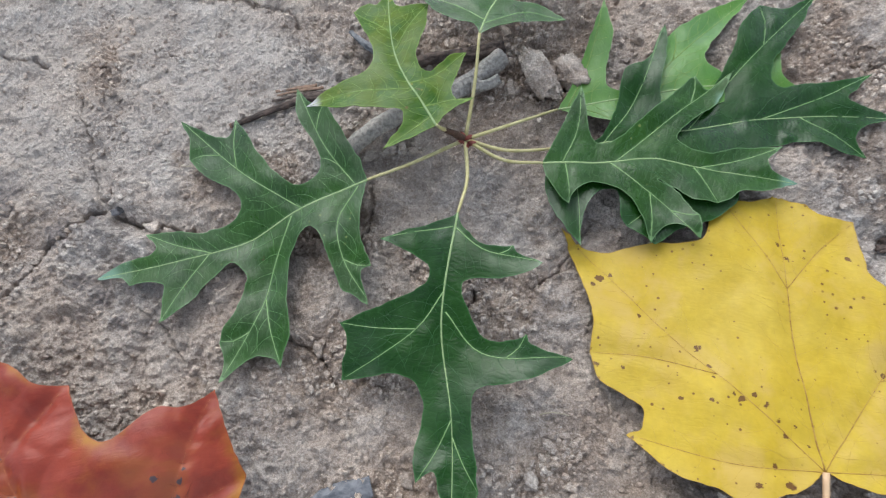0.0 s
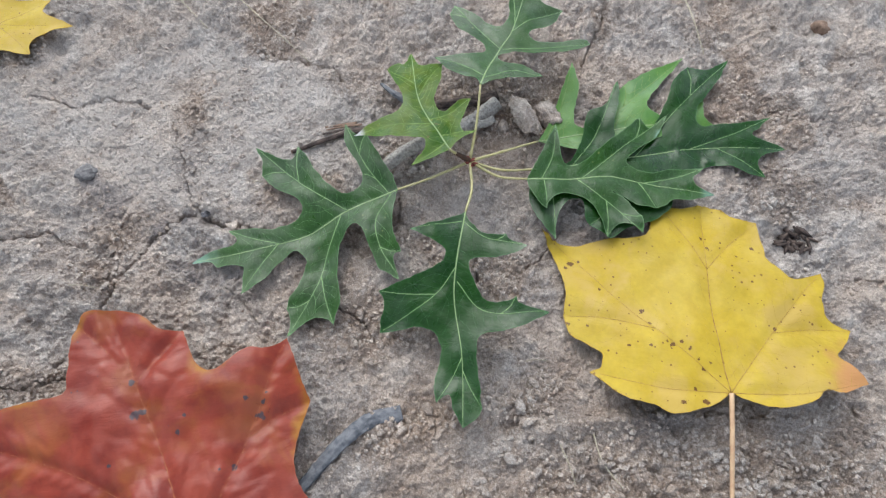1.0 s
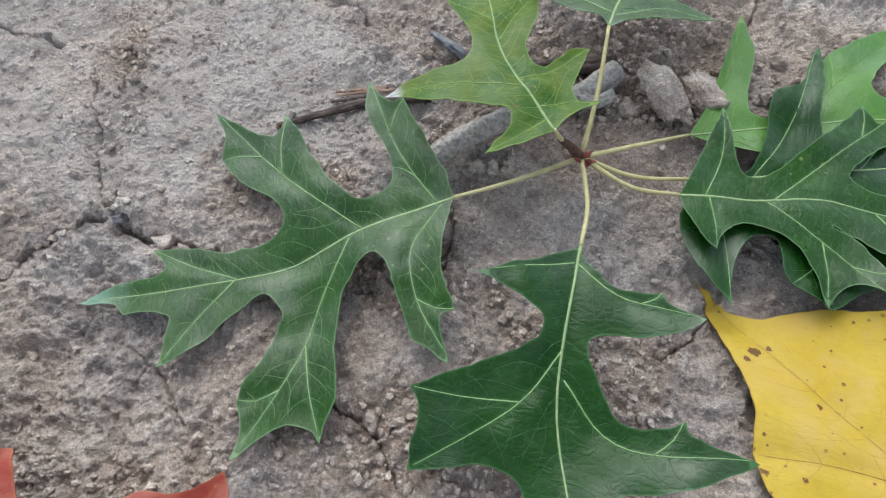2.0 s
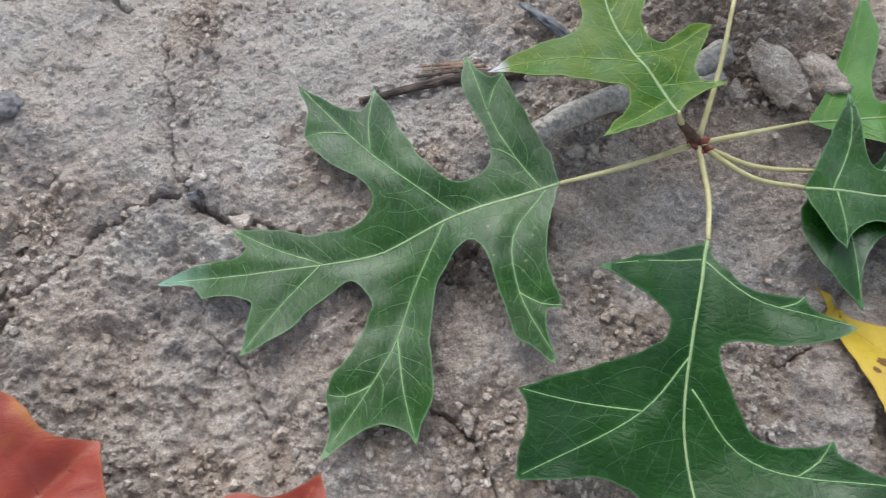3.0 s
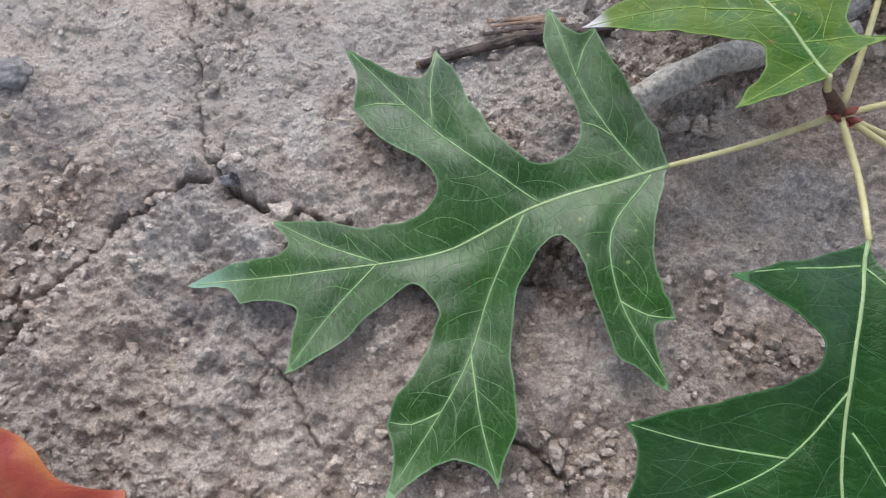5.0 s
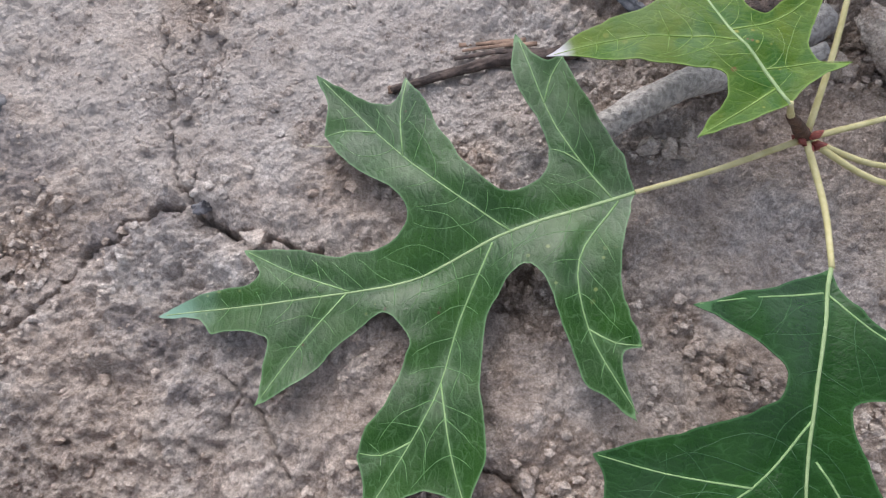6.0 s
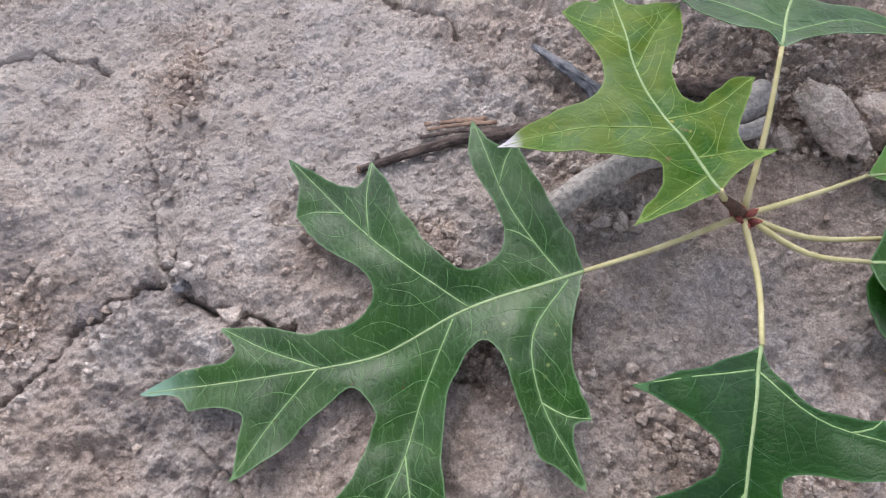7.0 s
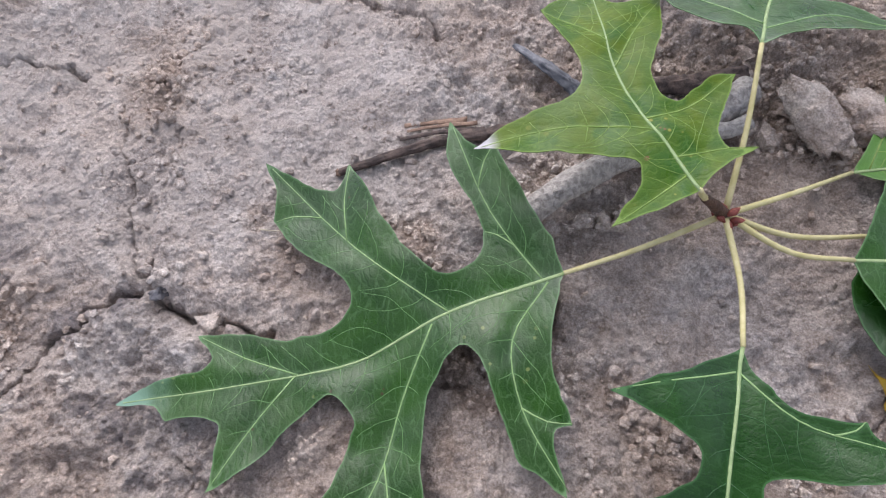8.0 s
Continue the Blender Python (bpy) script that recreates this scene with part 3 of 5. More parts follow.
def build_leaf(plan, skin, vein_mats, parent, name="leaf", label="", grid=0.0016, wave=0.0012, puff=0.0006, seed=1, tips=(), drape=0.0010, vein_size=1.0, thick=0.00022, curl=0.0, folds=(), crinkle=0.00003, veinlet_gap=0.0072, fan=(58, 84), wander=0.22):
    """One leaf: its blade, and under it the midrib, the side veins and the fine veinlets, all grown from the plan."""
    size, turn = plan["length"], radians(plan["heading"])
    c, s = math.cos(turn), math.sin(turn)
    bx, by = plan["base"]
    rng = random.Random(seed)

    def world_xy(p):
        p = np.atleast_2d(p) * size
        return bx + p[:, 0] * c - p[:, 1] * s, by + p[:, 0] * s + p[:, 1] * c

    # Veins in the leaf's plane.
    mid = [np.array(q, float) for q in spline([(0, 0), *plan["bends"], (0.985, 0)], 0.03)]
    sides, small = [], []
    for lobes, side in ((plan["left"], 1), (plan["right"], -1)):
        for lobe in lobes:
            foot, way, apical, reach = lobe_frame(lobe, side)
            put = lambda f, o: foot + reach * (f * way + o * apical)
            via = lobe[4] or [(0.5, 0.03)]
            sides.append([np.array(q) for q in spline([foot, *[put(f, o) for f, o in via], put(0.96, 0)], 0.03)])
            stem = sides[-1]
            for k, f, o in lobe[5] + lobe[6]:
                if k == "t":
                    start = stem[int(len(stem) * min(max(f - 1.1 * abs(o), 0.1), 0.85))]
                    sides.append([np.array(q) for q in spline([start, (start + put(f, o)) / 2 + 0.02 * way * reach, put(f * 0.985, o * 0.97)], 0.03)])
    ring = margin(plan, 0.0009 / size)
    way = np.roll(ring, -1, 0) - np.roll(ring, 1, 0)
    way = way / np.maximum(np.linalg.norm(way, axis=1, keepdims=True), 1e-9)
    wobble = fractal(ring[:, 0] * size + seed, ring[:, 1] * size, 0.0045, 15, 2) * 0.0007 / size
    ring = ring + np.stack([-way[:, 1], way[:, 0]], -1) * wobble[:, None]
    ring_loop = [np.vstack([ring, ring[:1]])]
    count = len(sides)
    for line in [mid, *sides[:count]]:
        run = 0.0
        for a, b in zip(line, line[1:]):
            run += np.linalg.norm(b - a) * size
            if run > veinlet_gap * (0.7 if line is mid else 0.85):
                run = 0.0
                d = (b - a) / np.linalg.norm(b - a)
                for hand in (1, -1):
                    ang = radians(rng.uniform(*fan)) * hand
                    w = np.array([d[0] * math.cos(ang) - d[1] * math.sin(ang), d[0] * math.sin(ang) + d[1] * math.cos(ang)])
                    pts, p = [b], b
                    for n in range(11):
                        w = w + 0.12 * (d - w * (w @ d))
                        w = w / np.linalg.norm(w) + wander * rng.uniform(-1, 1) * np.array([-w[1], w[0]])
                        w = w / np.linalg.norm(w)
                        p = p + w * 0.0017 / size
                        if not inside(p[None], ring)[0] or distance(p[None], ring_loop)[0] * size < 0.0012:
                            break
                        others = [q for q in [mid, *sides[:count]] if q is not line]
                        if n > 1 and distance(p[None], others)[0] * size < 0.0012:
                            break
                        pts.append(p)
                    if len(pts) > 2:
                        small.append(pts)

    def surface(p):
        p = np.atleast_2d(p)
        u, v = p[:, 0], p[:, 1]
        r = plan["rise"]
        x, y = world_xy(p)
        z = r[0] + r[1] * u + r[2] * v + r[3] * u * u + r[4] * u * v + r[5] * v * v
        z = z + wave * (fractal(x + seed, y, 0.034, 5 + seed, 2) * 2.2 + 0.5 * fractal(x + seed, y, 0.011, 9 + seed, 2))
        for fu, fv, reach, lift in folds:
            z = z + lift * np.exp(-((np.hypot(u - fu, v - fv) / reach) ** 2))
        d_vein = distance(p, [mid, *sides]) * size
        z = z + puff * (1 - np.exp(-((d_vein / 0.0030) ** 2)))
        if small:
            z = z + crinkle * (1 - np.exp(-((distance(p, small) * size / 0.0012) ** 2)))
        d_edge = distance(p, ring_loop) * size
        z = z + curl * np.exp(-d_edge / 0.003)
        return x, y, np.maximum(z, ground_height(x, y) + drape), d_vein, d_edge

    lo, hi = ring.min(0), ring.max(0)
    g = grid / size
    uu, vv = np.meshgrid(np.arange(lo[0], hi[0], g), np.arange(lo[1], hi[1], g))
    uu = uu + 0.5 * g * (np.arange(uu.shape[0]) % 2)[:, None]
    inner = np.stack([uu.ravel(), vv.ravel()], -1)
    inner = inner[inside(inner, ring)]
    inner = inner[distance(inner, ring_loop) > 0.45 * g]
    extra = [(tu + 0.8 * r * f * math.cos(k), tv + 0.8 * r * f * math.sin(k)) for tu, tv, r in plan.get("blots", ()) for f in (0.0, 0.3, 0.6, 0.9, 1.2) for k in range(7)]
    if extra:
        extra = np.array(extra) + 1e-5 * np.arange(len(extra))[:, None]
        extra = extra[inside(extra, ring)]
        inner = np.vstack([inner, extra[distance(extra, ring_loop) > 0.3 * g]])
    flat = np.vstack([ring, inner])
    n = len(ring)
    pts, edges, tris = delaunay_2d_cdt([Vector(q) for q in flat], [(k, (k + 1) % n) for k in range(n)], [], 1, 1e-7, False)[:3]
    pts = np.array([tuple(q) for q in pts])
    corners = np.array([list(t) for t in tris])
    kept = inside(pts[corners].mean(1), ring)
    tris = [t for t, k in zip(tris, kept) if k]
    x, y, z, d_vein, d_edge = surface(pts)
    ox, oy, oz = parent.location if parent.type == "EMPTY" else (0, 0, 0)
    top = np.stack([x - ox, y - oy, z - oz], -1)
    m = len(top)
    use = {}
    for t in tris:
        for a, b in zip(t, (*t[1:], t[0])):
            use[(a, b)] = use.get((a, b), 0) + 1
    rim = [(a, b) for a, b in use if (b, a) not in use]
    rings = sorted({i for edge in rim for i in edge})
    place = {i: 2 * m + k for k, i in enumerate(rings)}
    wall = len(rings)
    faces = [tuple(t) for t in tris] + [tuple(i + m for i in t)[::-1] for t in tris]
    faces += [(place[b], place[a], place[a] + wall, place[b] + wall) for a, b in rim]
    under = top - (0, 0, thick)
    me = mesh_of(name, np.vstack([top, under, top[rings], under[rings]]), faces, skin)
    uv = me.uv_layers.new(name="UVMap")
    flat_uv = np.vstack([pts, pts, pts[rings], pts[rings]]) * size + seed * 0.37
    idx = np.zeros(len(me.loops), dtype=np.int32)
    me.loops.foreach_get("vertex_index", idx)
    uv.data.foreach_set("uv", flat_uv[idx].ravel())
    tip = np.zeros(m)
    for tu, tv, reach in tips:
        ragged = 1 + 0.5 * fractal(pts[:, 0] * size, pts[:, 1] * size, 0.006, 13, 2)
        tip = np.maximum(tip, 1 - step(0.30, 1.0, np.hypot(pts[:, 0] - tu, pts[:, 1] - tv) * ragged / reach))
    blot = np.zeros(m)
    for tu, tv, reach in plan.get("blots", ()):
        reach = reach * 0.52
        ragged = 1 + 0.9 * fractal(pts[:, 0] * size, pts[:, 1] * size, 0.0025, 19, 2)
        blot = np.maximum(blot, 1 - step(0.7, 1.15, np.hypot(pts[:, 0] - tu, pts[:, 1] - tv) * ragged / reach))
    for key, values in (("vein", d_vein), ("margin", d_edge), ("tip", tip), ("blot", blot)):
        me.attributes.new(key, "FLOAT", "POINT").data.foreach_set("value", np.concatenate([values, values, values[rings], values[rings]]))
    blade = part(name, me, parent, label)

    def rods(lines, r0, r1, lift):
        out = []
        for line in lines:
            q = np.array(line)
            px, py, pz = surface(q)[:3]
            out.append(tube(np.stack([px - ox, py - oy, pz - oz + lift], -1), r0, r1, 6, 0.55))
        return out

    k = vein_size
    part("midrib", mesh_of("midrib", *rods([mid], 0.00044 * k, 0.00012 * k, 0.00005)[0], vein_mats[0]), blade)
    for rod in rods(sides, 0.00022 * k, 0.00009 * k, 0.00007):
        part("side_vein", mesh_of("side_vein", *rod, vein_mats[1]), blade)
    if small:
        tagged(part("veinlet_net", mesh_of("veinlet_net", *joined(rods(small, 0.00010 * k, 0.00005 * k, 0.00001)), vein_mats[2]), blade), kind="stuff")
    return blade, (lambda p: tuple(float(q[0]) for q in surface(np.array(p, float))[:3]))


MAIN_LEFT = [
    (0.035, 0.007, 78.4, 0.418,
     [(0.269, 0.195), (0.59, 0.175)],
     [('w', 0.165, -0.005), ('w', 0.456, 0.019), ('w', 0.608, -0.033), ('t', 0.683, -0.047), ('w', 0.688, 0.034), ('w', 0.761, 0.05), ('w', 0.896, 0.02)],
     [('w', 0.894, 0.121), ('w', 0.825, 0.206), ('w', 0.586, 0.282), ('w', 0.379, 0.34)],
     [('s', 0.22, 0.096), ('s', 0.242, 0.085), ('s', 0.28, 0.104)]),
    (0.288, 0.016, 52.8, 0.599,
     [(0.282, -0.006), (0.546, -0.04)],
     [('w', 0.223, -0.089), ('w', 0.386, -0.126), ('w', 0.522, -0.203), ('w', 0.658, -0.262), ('w', 0.726, -0.264), ('t', 0.822, -0.286), ('w', 0.788, -0.219), ('w', 0.808, -0.12), ('w', 0.884, -0.066)],
     [('w', 0.885, 0.035), ('t', 0.805, 0.101), ('w', 0.728, 0.115), ('w', 0.576, 0.095), ('w', 0.469, 0.105)],
     [('s', 0.492, 0.166), ('s', 0.502, 0.138), ('s', 0.538, 0.102)]),
    (0.602, 0.042, 42.2, 0.282,
     [],
     [('w', 0.234, -0.222), ('w', 0.691, -0.148)],
     [('w', 0.747, 0.144), ('w', 0.597, 0.253)],
     [('w', 0.803, 0.083), ('w', 0.848, 0.069), ('t', 0.889, 0.064), ('w', 0.911, 0.028)]),
]
MAIN_RIGHT = [
    (0.044, 0.002, 76.7, 0.417,
     [(0.454, 0.05)],
     [('w', 0.15, -0.134), ('w', 0.442, -0.139), ('t', 0.764, -0.137), ('w', 0.783, -0.05)],
     [('w', 0.828, 0.111), ('w', 0.63, 0.111), ('t', 0.377, 0.125)],
     [('s', 0.155, 0.093), ('s', 0.203, 0.075), ('s', 0.249, 0.081)]),
    (0.247, -0.003, 54.7, 0.59,
     [(0.389, 0.038)],
     [('w', 0.255, -0.077), ('w', 0.442, -0.117), ('w', 0.596, -0.173), ('t', 0.697, -0.2), ('w', 0.669, -0.086)],
     [('w', 0.859, 0.074), ('t', 0.801, 0.154), ('w', 0.637, 0.181), ('w', 0.505, 0.164)],
     [('s', 0.451, 0.128), ('s', 0.446, 0.083), ('s', 0.49, 0.04)]),
    (0.595, -0.041, 35.0, 0.26,
     [],
     [('w', 0.135, -0.271), ('w', 0.645, -0.128)],
     [('w', 0.768, 0.126)],
     [('w', 0.801, 0.027), ('w', 0.855, 0.028), ('w', 0.909, 0.026)]),
]
MAIN = dict(base=(-0.038, -0.014), heading=-164.7, length=0.1094, rise=(0.0179, -0.0256, -0.0158, 0.0108, 0.0216, 0.012), bends=[(0.247, 0.003), (0.466, 0.046), (0.602, 0.042)], blots=[(0.424, 0.127, 0.009), (0.419, 0.118, 0.006), (0.704, 0.129, 0.006), (0.404, -0.317, 0.008), (0.53, 0.094, 0.005)], left=MAIN_LEFT, right=MAIN_RIGHT)

LOW_LEFT = [
    (0.05, -0.009, 64.3, 0.325,
     [(0.371, 0.108)],
     [('w', 0.079, -0.034), ('w', 0.273, 0.044), ('w', 0.527, 0.021), ('t', 0.66, -0.043), ('w', 0.728, 0.006)],
     [('w', 0.866, 0.188), ('w', 0.671, 0.32)],
     [('w', 0.236, 0.066), ('s', 0.251, 0.025), ('s', 0.29, 0.018), ('w', 0.339, 0.038)]),
    (0.347, -0.035, 68.7, 0.438,
     [(0.37, 0.185)],
     [('w', 0.323, 0.066), ('w', 0.459, 0.06), ('w', 0.573, 0.004), ('t', 0.638, -0.061), ('w', 0.686, -0.002)],
     [('w', 0.851, 0.158), ('w', 0.65, 0.323), ('w', 0.51, 0.4)],
     [('s', 0.613, 0.065), ('w', 0.698, 0.057)]),
    (0.752, -0.003, 27.2, 0.184,
     [],
     [('w', 0.424, -0.227)],
     [('w', 1.133, 0.174)],
     [('w', 0.978, 0.028)]),
]
LOW_RIGHT = [
    (0.05, 0.015, 75.0, 0.254,
     [(0.496, -0.001)],
     [('w', 0.078, -0.125), ('w', 0.453, -0.065)],
     [('w', 0.668, 0.279), ('w', 0.465, 0.478)],
     [('s', 0.218, 0.091), ('s', 0.252, 0.1), ('w', 0.275, 0.139)]),
    (0.279, 0.042, 49.8, 0.452,
     [(0.334, 0.079)],
     [('w', 0.363, -0.203), ('w', 0.579, -0.285), ('t', 0.748, -0.334), ('w', 0.768, -0.225), ('w', 0.892, -0.118)],
     [('w', 0.866, 0.096), ('w', 0.676, 0.202), ('w', 0.585, 0.342)],
     [('s', 0.61, 0.114), ('s', 0.664, 0.101), ('w', 0.736, 0.11)]),
    (0.699, 0.009, 29.4, 0.221,
     [],
     [('w', 0.682, -0.224)],
     [('w', 0.867, 0.044)],
     [('w', 0.856, 0.064), ('w', 0.906, 0.046)]),
]
LOW = dict(base=(-0.0051, -0.0325), heading=-94.4, length=0.1005, rise=(0.0250, -0.0144, 0.0146, 0.0068, 0.0004, 0.0054), bends=[(0.279, -0.042), (0.423, -0.047), (0.699, -0.007)], blots=[], left=LOW_LEFT, right=LOW_RIGHT)

LIGHT_LEFT = [
    (0.06, 0.015, 113.4, 0.311,
     [(0.495, -0.001)],
     [('w', 0.215, -0.167), ('w', 0.594, -0.1)],
     [('w', 0.775, 0.087), ('w', 0.547, 0.133), ('w', 0.374, 0.233)],
     [('s', 0.126, 0.142), ('s', 0.153, 0.164), ('w', 0.173, 0.215)]),
    (0.238, 0.061, 81.0, 0.554,
     [(0.408, 0.061)],
     [('w', 0.5, -0.114), ('w', 0.719, -0.099), ('w', 0.871, -0.045)],
     [('w', 0.788, 0.129), ('w', 0.582, 0.208)],
     [('w', 0.428, 0.262), ('s', 0.491, 0.203), ('s', 0.573, 0.189), ('w', 0.679, 0.197)]),
    (0.635, 0.068, 31.4, 0.295,
     [],
     [('w', 0.6, -0.163)],
     [('w', 0.93, 0.363)],
     [('w', 0.903, 0.086)]),
]
LIGHT_RIGHT = [
    (0.127, -0.023, 94.8, 0.26,
     [],
     [('w', 0.381, -0.276)],
     [('w', 0.662, 0.023)],
     [('s', 0.152, 0.131), ('w', 0.212, 0.151)]),
    (0.285, -0.062, 73.5, 0.359,
     [(0.409, -0.081)],
     [('w', 0.774, -0.172)],
     [('w', 0.801, 0.072), ('w', 0.576, 0.041)],
     [('s', 0.327, 0.061), ('s', 0.362, 0.027), ('w', 0.469, 0.027)]),
    (0.515, -0.081, 44.0, 0.399,
     [],
     [('w', 0.587, -0.166)],
     [('w', 0.863, 0.186)],
     [('w', 0.834, 0.034)]),
]
LIGHT = dict(base=(-0.011, -0.001), heading=104.3, length=0.0706, rise=(0.0314, -0.0061, 0.0053, 0.0, 0.0, 0.0), bends=[(0.151, 0.031), (0.298, 0.066), (0.515, 0.081)], blots=[(0.227, 0.024, 0.013), (0.236, 0.034, 0.01), (0.138, 0.119, 0.007)], left=LIGHT_LEFT, right=LIGHT_RIGHT)

TOP_LEFT = [
    (0.091, 0.009, 79.7, 0.353,
     [(0.495, 0.071)],
     [('w', 0.065, -0.146), ('w', 0.291, -0.186), ('w', 0.655, -0.149)],
     [('w', 0.743, 0.199), ('w', 0.458, 0.414)],
     [('s', 0.319, 0.077), ('s', 0.383, 0.106)]),
    (0.382, -0.008, 56.5, 0.493,
     [(0.51, -0.021)],
     [('w', 0.342, -0.15), ('w', 0.652, -0.213), ('t', 0.902, -0.149)],
     [('w', 0.722, 0.095), ('w', 0.432, 0.156)],
     [('s', 0.563, 0.051), ('s', 0.659, 0.023)]),
    (0.585, -0.039, 19.9, 0.386,
     [],
     [('w', 0.632, -0.066)],
     [('w', 1.0, 0.1)],
     []),
]
TOP_RIGHT = [
    (0.069, -0.001, 66.3, 0.366,
     [(0.494, 0.162)],
     [('w', 0.113, -0.109), ('w', 0.329, -0.034), ('w', 0.615, -0.027)],
     [('w', 0.701, 0.28), ('w', 0.406, 0.405)],
     [('s', 0.309, 0.012), ('w', 0.362, 0.07)]),
    (0.378, 0.028, 65.9, 0.565,
     [(0.446, -0.014)],
     [('w', 0.371, -0.089), ('w', 0.753, -0.089)],
     [('w', 0.962, 0.075), ('w', 0.586, 0.066)],
     [('w', 0.519, 0.192), ('s', 0.551, 0.144), ('s', 0.619, 0.163)]),
    (0.543, 0.033, 38.9, 0.415,
     [(0.477, 0.07)],
     [('w', 0.632, -0.173)],
     [('w', 0.822, 0.294)],
     [('w', 0.933, 0.083)]),
]
TOP = dict(base=(0.007, 0.036), heading=66.7, length=0.0855, rise=(0.0318, -0.0075, -0.0026, 0.0, -0.0, -0.0), bends=[(0.167, 0.008), (0.382, -0.008), (0.543, -0.033)], blots=[], left=TOP_LEFT, right=TOP_RIGHT)

FRONT_LEFT = [
    (0.08, 0.014, 79.3, 0.375,
     [(0.415, 0.072)],
     [('w', 0.213, -0.139), ('w', 0.602, -0.061)],
     [('w', 0.651, 0.12)],
     [('s', 0.193, 0.14), ('s', 0.239, 0.114), ('w', 0.309, 0.156)]),
    (0.296, 0.043, 43.7, 0.679,
     [(0.361, -0.003)],
     [('w', 0.319, -0.105), ('w', 0.575, -0.114), ('t', 0.801, -0.126), ('w', 0.784, -0.01)],
     [('w', 0.765, 0.096), ('w', 0.586, 0.09)],
     [('s', 0.539, 0.171), ('s', 0.572, 0.137), ('w', 0.65, 0.111)]),
    (0.624, 0.042, 19.3, 0.349,
     [],
     [('w', 0.541, -0.115)],
     [('w', 0.758, 0.111)],
     [('w', 0.898, 0.053)]),
]
FRONT_RIGHT = [
    (0.091, -0.007, 83.1, 0.17,
     [],
     [('w', 0.383, -0.441), ('w', 0.832, -0.22)],
     [('w', 0.702, 0.138)],
     [('s', 0.171, 0.073), ('w', 0.238, 0.06)]),
    (0.273, -0.031, 42.9, 0.446,
     [(0.345, 0.031), (0.59, 0.053)],
     [('w', 0.298, -0.126), ('w', 0.517, -0.163), ('t', 0.756, -0.288), ('w', 0.722, -0.115), ('w', 0.801, -0.005)],
     [('t', 0.863, 0.157), ('w', 0.76, 0.181), ('w', 0.583, 0.215)],
     [('s', 0.454, 0.031)]),
    (0.601, -0.04, 60.7, 0.173,
     [],
     [('w', 0.279, -0.708), ('w', 0.674, -0.501)],
     [('w', 1.034, 0.342), ('s', 0.967, 0.569), ('w', 1.175, 1.151)],
     []),
]
FRONT = dict(base=(0.029, -0.008), heading=-8.0, length=0.0974, rise=(0.0097, -0.001, -0.0001, -0.0, -0.0, -0.0), bends=[(0.296, 0.04), (0.444, 0.067), (0.624, 0.042)], blots=[], left=FRONT_LEFT, right=FRONT_RIGHT)

MID_LEFT = [
    (0.131, 0.012, 56.2, 0.469,
     [(0.343, 0.052)],
     [('w', -0.001, -0.047), ('w', 0.231, -0.028), ('w', 0.56, -0.09), ('w', 0.669, -0.002)],
     [('w', 0.802, 0.091), ('w', 0.579, 0.139)],
     [('s', 0.331, 0.101), ('s', 0.386, 0.075), ('w', 0.473, 0.145)]),
    (0.384, 0.025, 40.4, 0.66,
     [(0.441, -0.016)],
     [('w', 0.435, -0.093), ('w', 0.593, -0.157), ('t', 0.756, -0.156), ('w', 0.804, -0.074)],
     [('w', 0.781, 0.046), ('w', 0.544, 0.072)],
     [('s', 0.663, 0.163), ('s', 0.685, 0.132), ('w', 0.753, 0.132)]),
    (0.604, 0.038, 17.4, 0.4,
     [],
     [('w', 0.644, -0.059)],
     [('w', 0.783, 0.074), ('w', 0.689, 0.114)],
     [('w', 0.913, 0.049), ('w', 0.967, 0.027)]),
]
MID_RIGHT = [
    (0.025, 0.003, 93.3, 0.298,
     [],
     [('w', 0.346, -0.279), ('w', 0.742, -0.163)],
     [('w', 0.666, 0.066)],
     [('s', 0.085, 0.145), ('s', 0.135, 0.145)]),
    (0.251, -0.007, 96.0, 0.327,
     [],
     [('w', 0.75, -0.282), ('t', 0.841, -0.231)],
     [('w', 0.871, 0.211), ('w', 0.793, 0.467)],
     [('s', 0.471, 0.216), ('s', 0.514, 0.111), ('w', 0.579, 0.059)]),
    (0.724, -0.03, 44.3, 0.214,
     [],
     [('w', -0.049, -0.557), ('w', 0.371, -0.199), ('w', 0.684, -0.135)],
     [('w', 0.742, 0.155)],
     [('w', 0.886, 0.026), ('w', 0.94, 0.013)]),
]
MID = dict(base=(0.038, 0.0), heading=2.6, length=0.1347, rise=(0.0055, 0.0002, 0.004, -0.0, 0.0, -0.0), bends=[(0.2, 0.013), (0.384, 0.025), (0.552, 0.04), (0.724, 0.032)], blots=[], left=MID_LEFT, right=MID_RIGHT)

BACK_LEFT = [
    (0.04, 0.004, 66.3, 0.495,
     [(0.424, 0.041)],
     [('w', 0.24, -0.023), ('w', 0.625, -0.015)],
     [('w', 0.734, 0.142), ('w', 0.369, 0.199)],
     [('s', 0.204, 0.081), ('w', 0.256, 0.062)]),
    (0.306, 0.033, 38.2, 0.674,
     [(0.402, -0.012)],
     [('w', 0.122, -0.068), ('w', 0.335, -0.128), ('t', 0.476, -0.143), ('w', 0.706, -0.101)],
     [('w', 0.688, 0.045), ('w', 0.473, 0.081)],
     [('s', 0.583, 0.149), ('s', 0.608, 0.117), ('w', 0.665, 0.071)]),
    (0.592, 0.035, 26.9, 0.329,
     [],
     [('w', 0.69, -0.019)],
     [('w', 0.802, 0.276)],
     [('w', 0.918, 0.024)]),
]
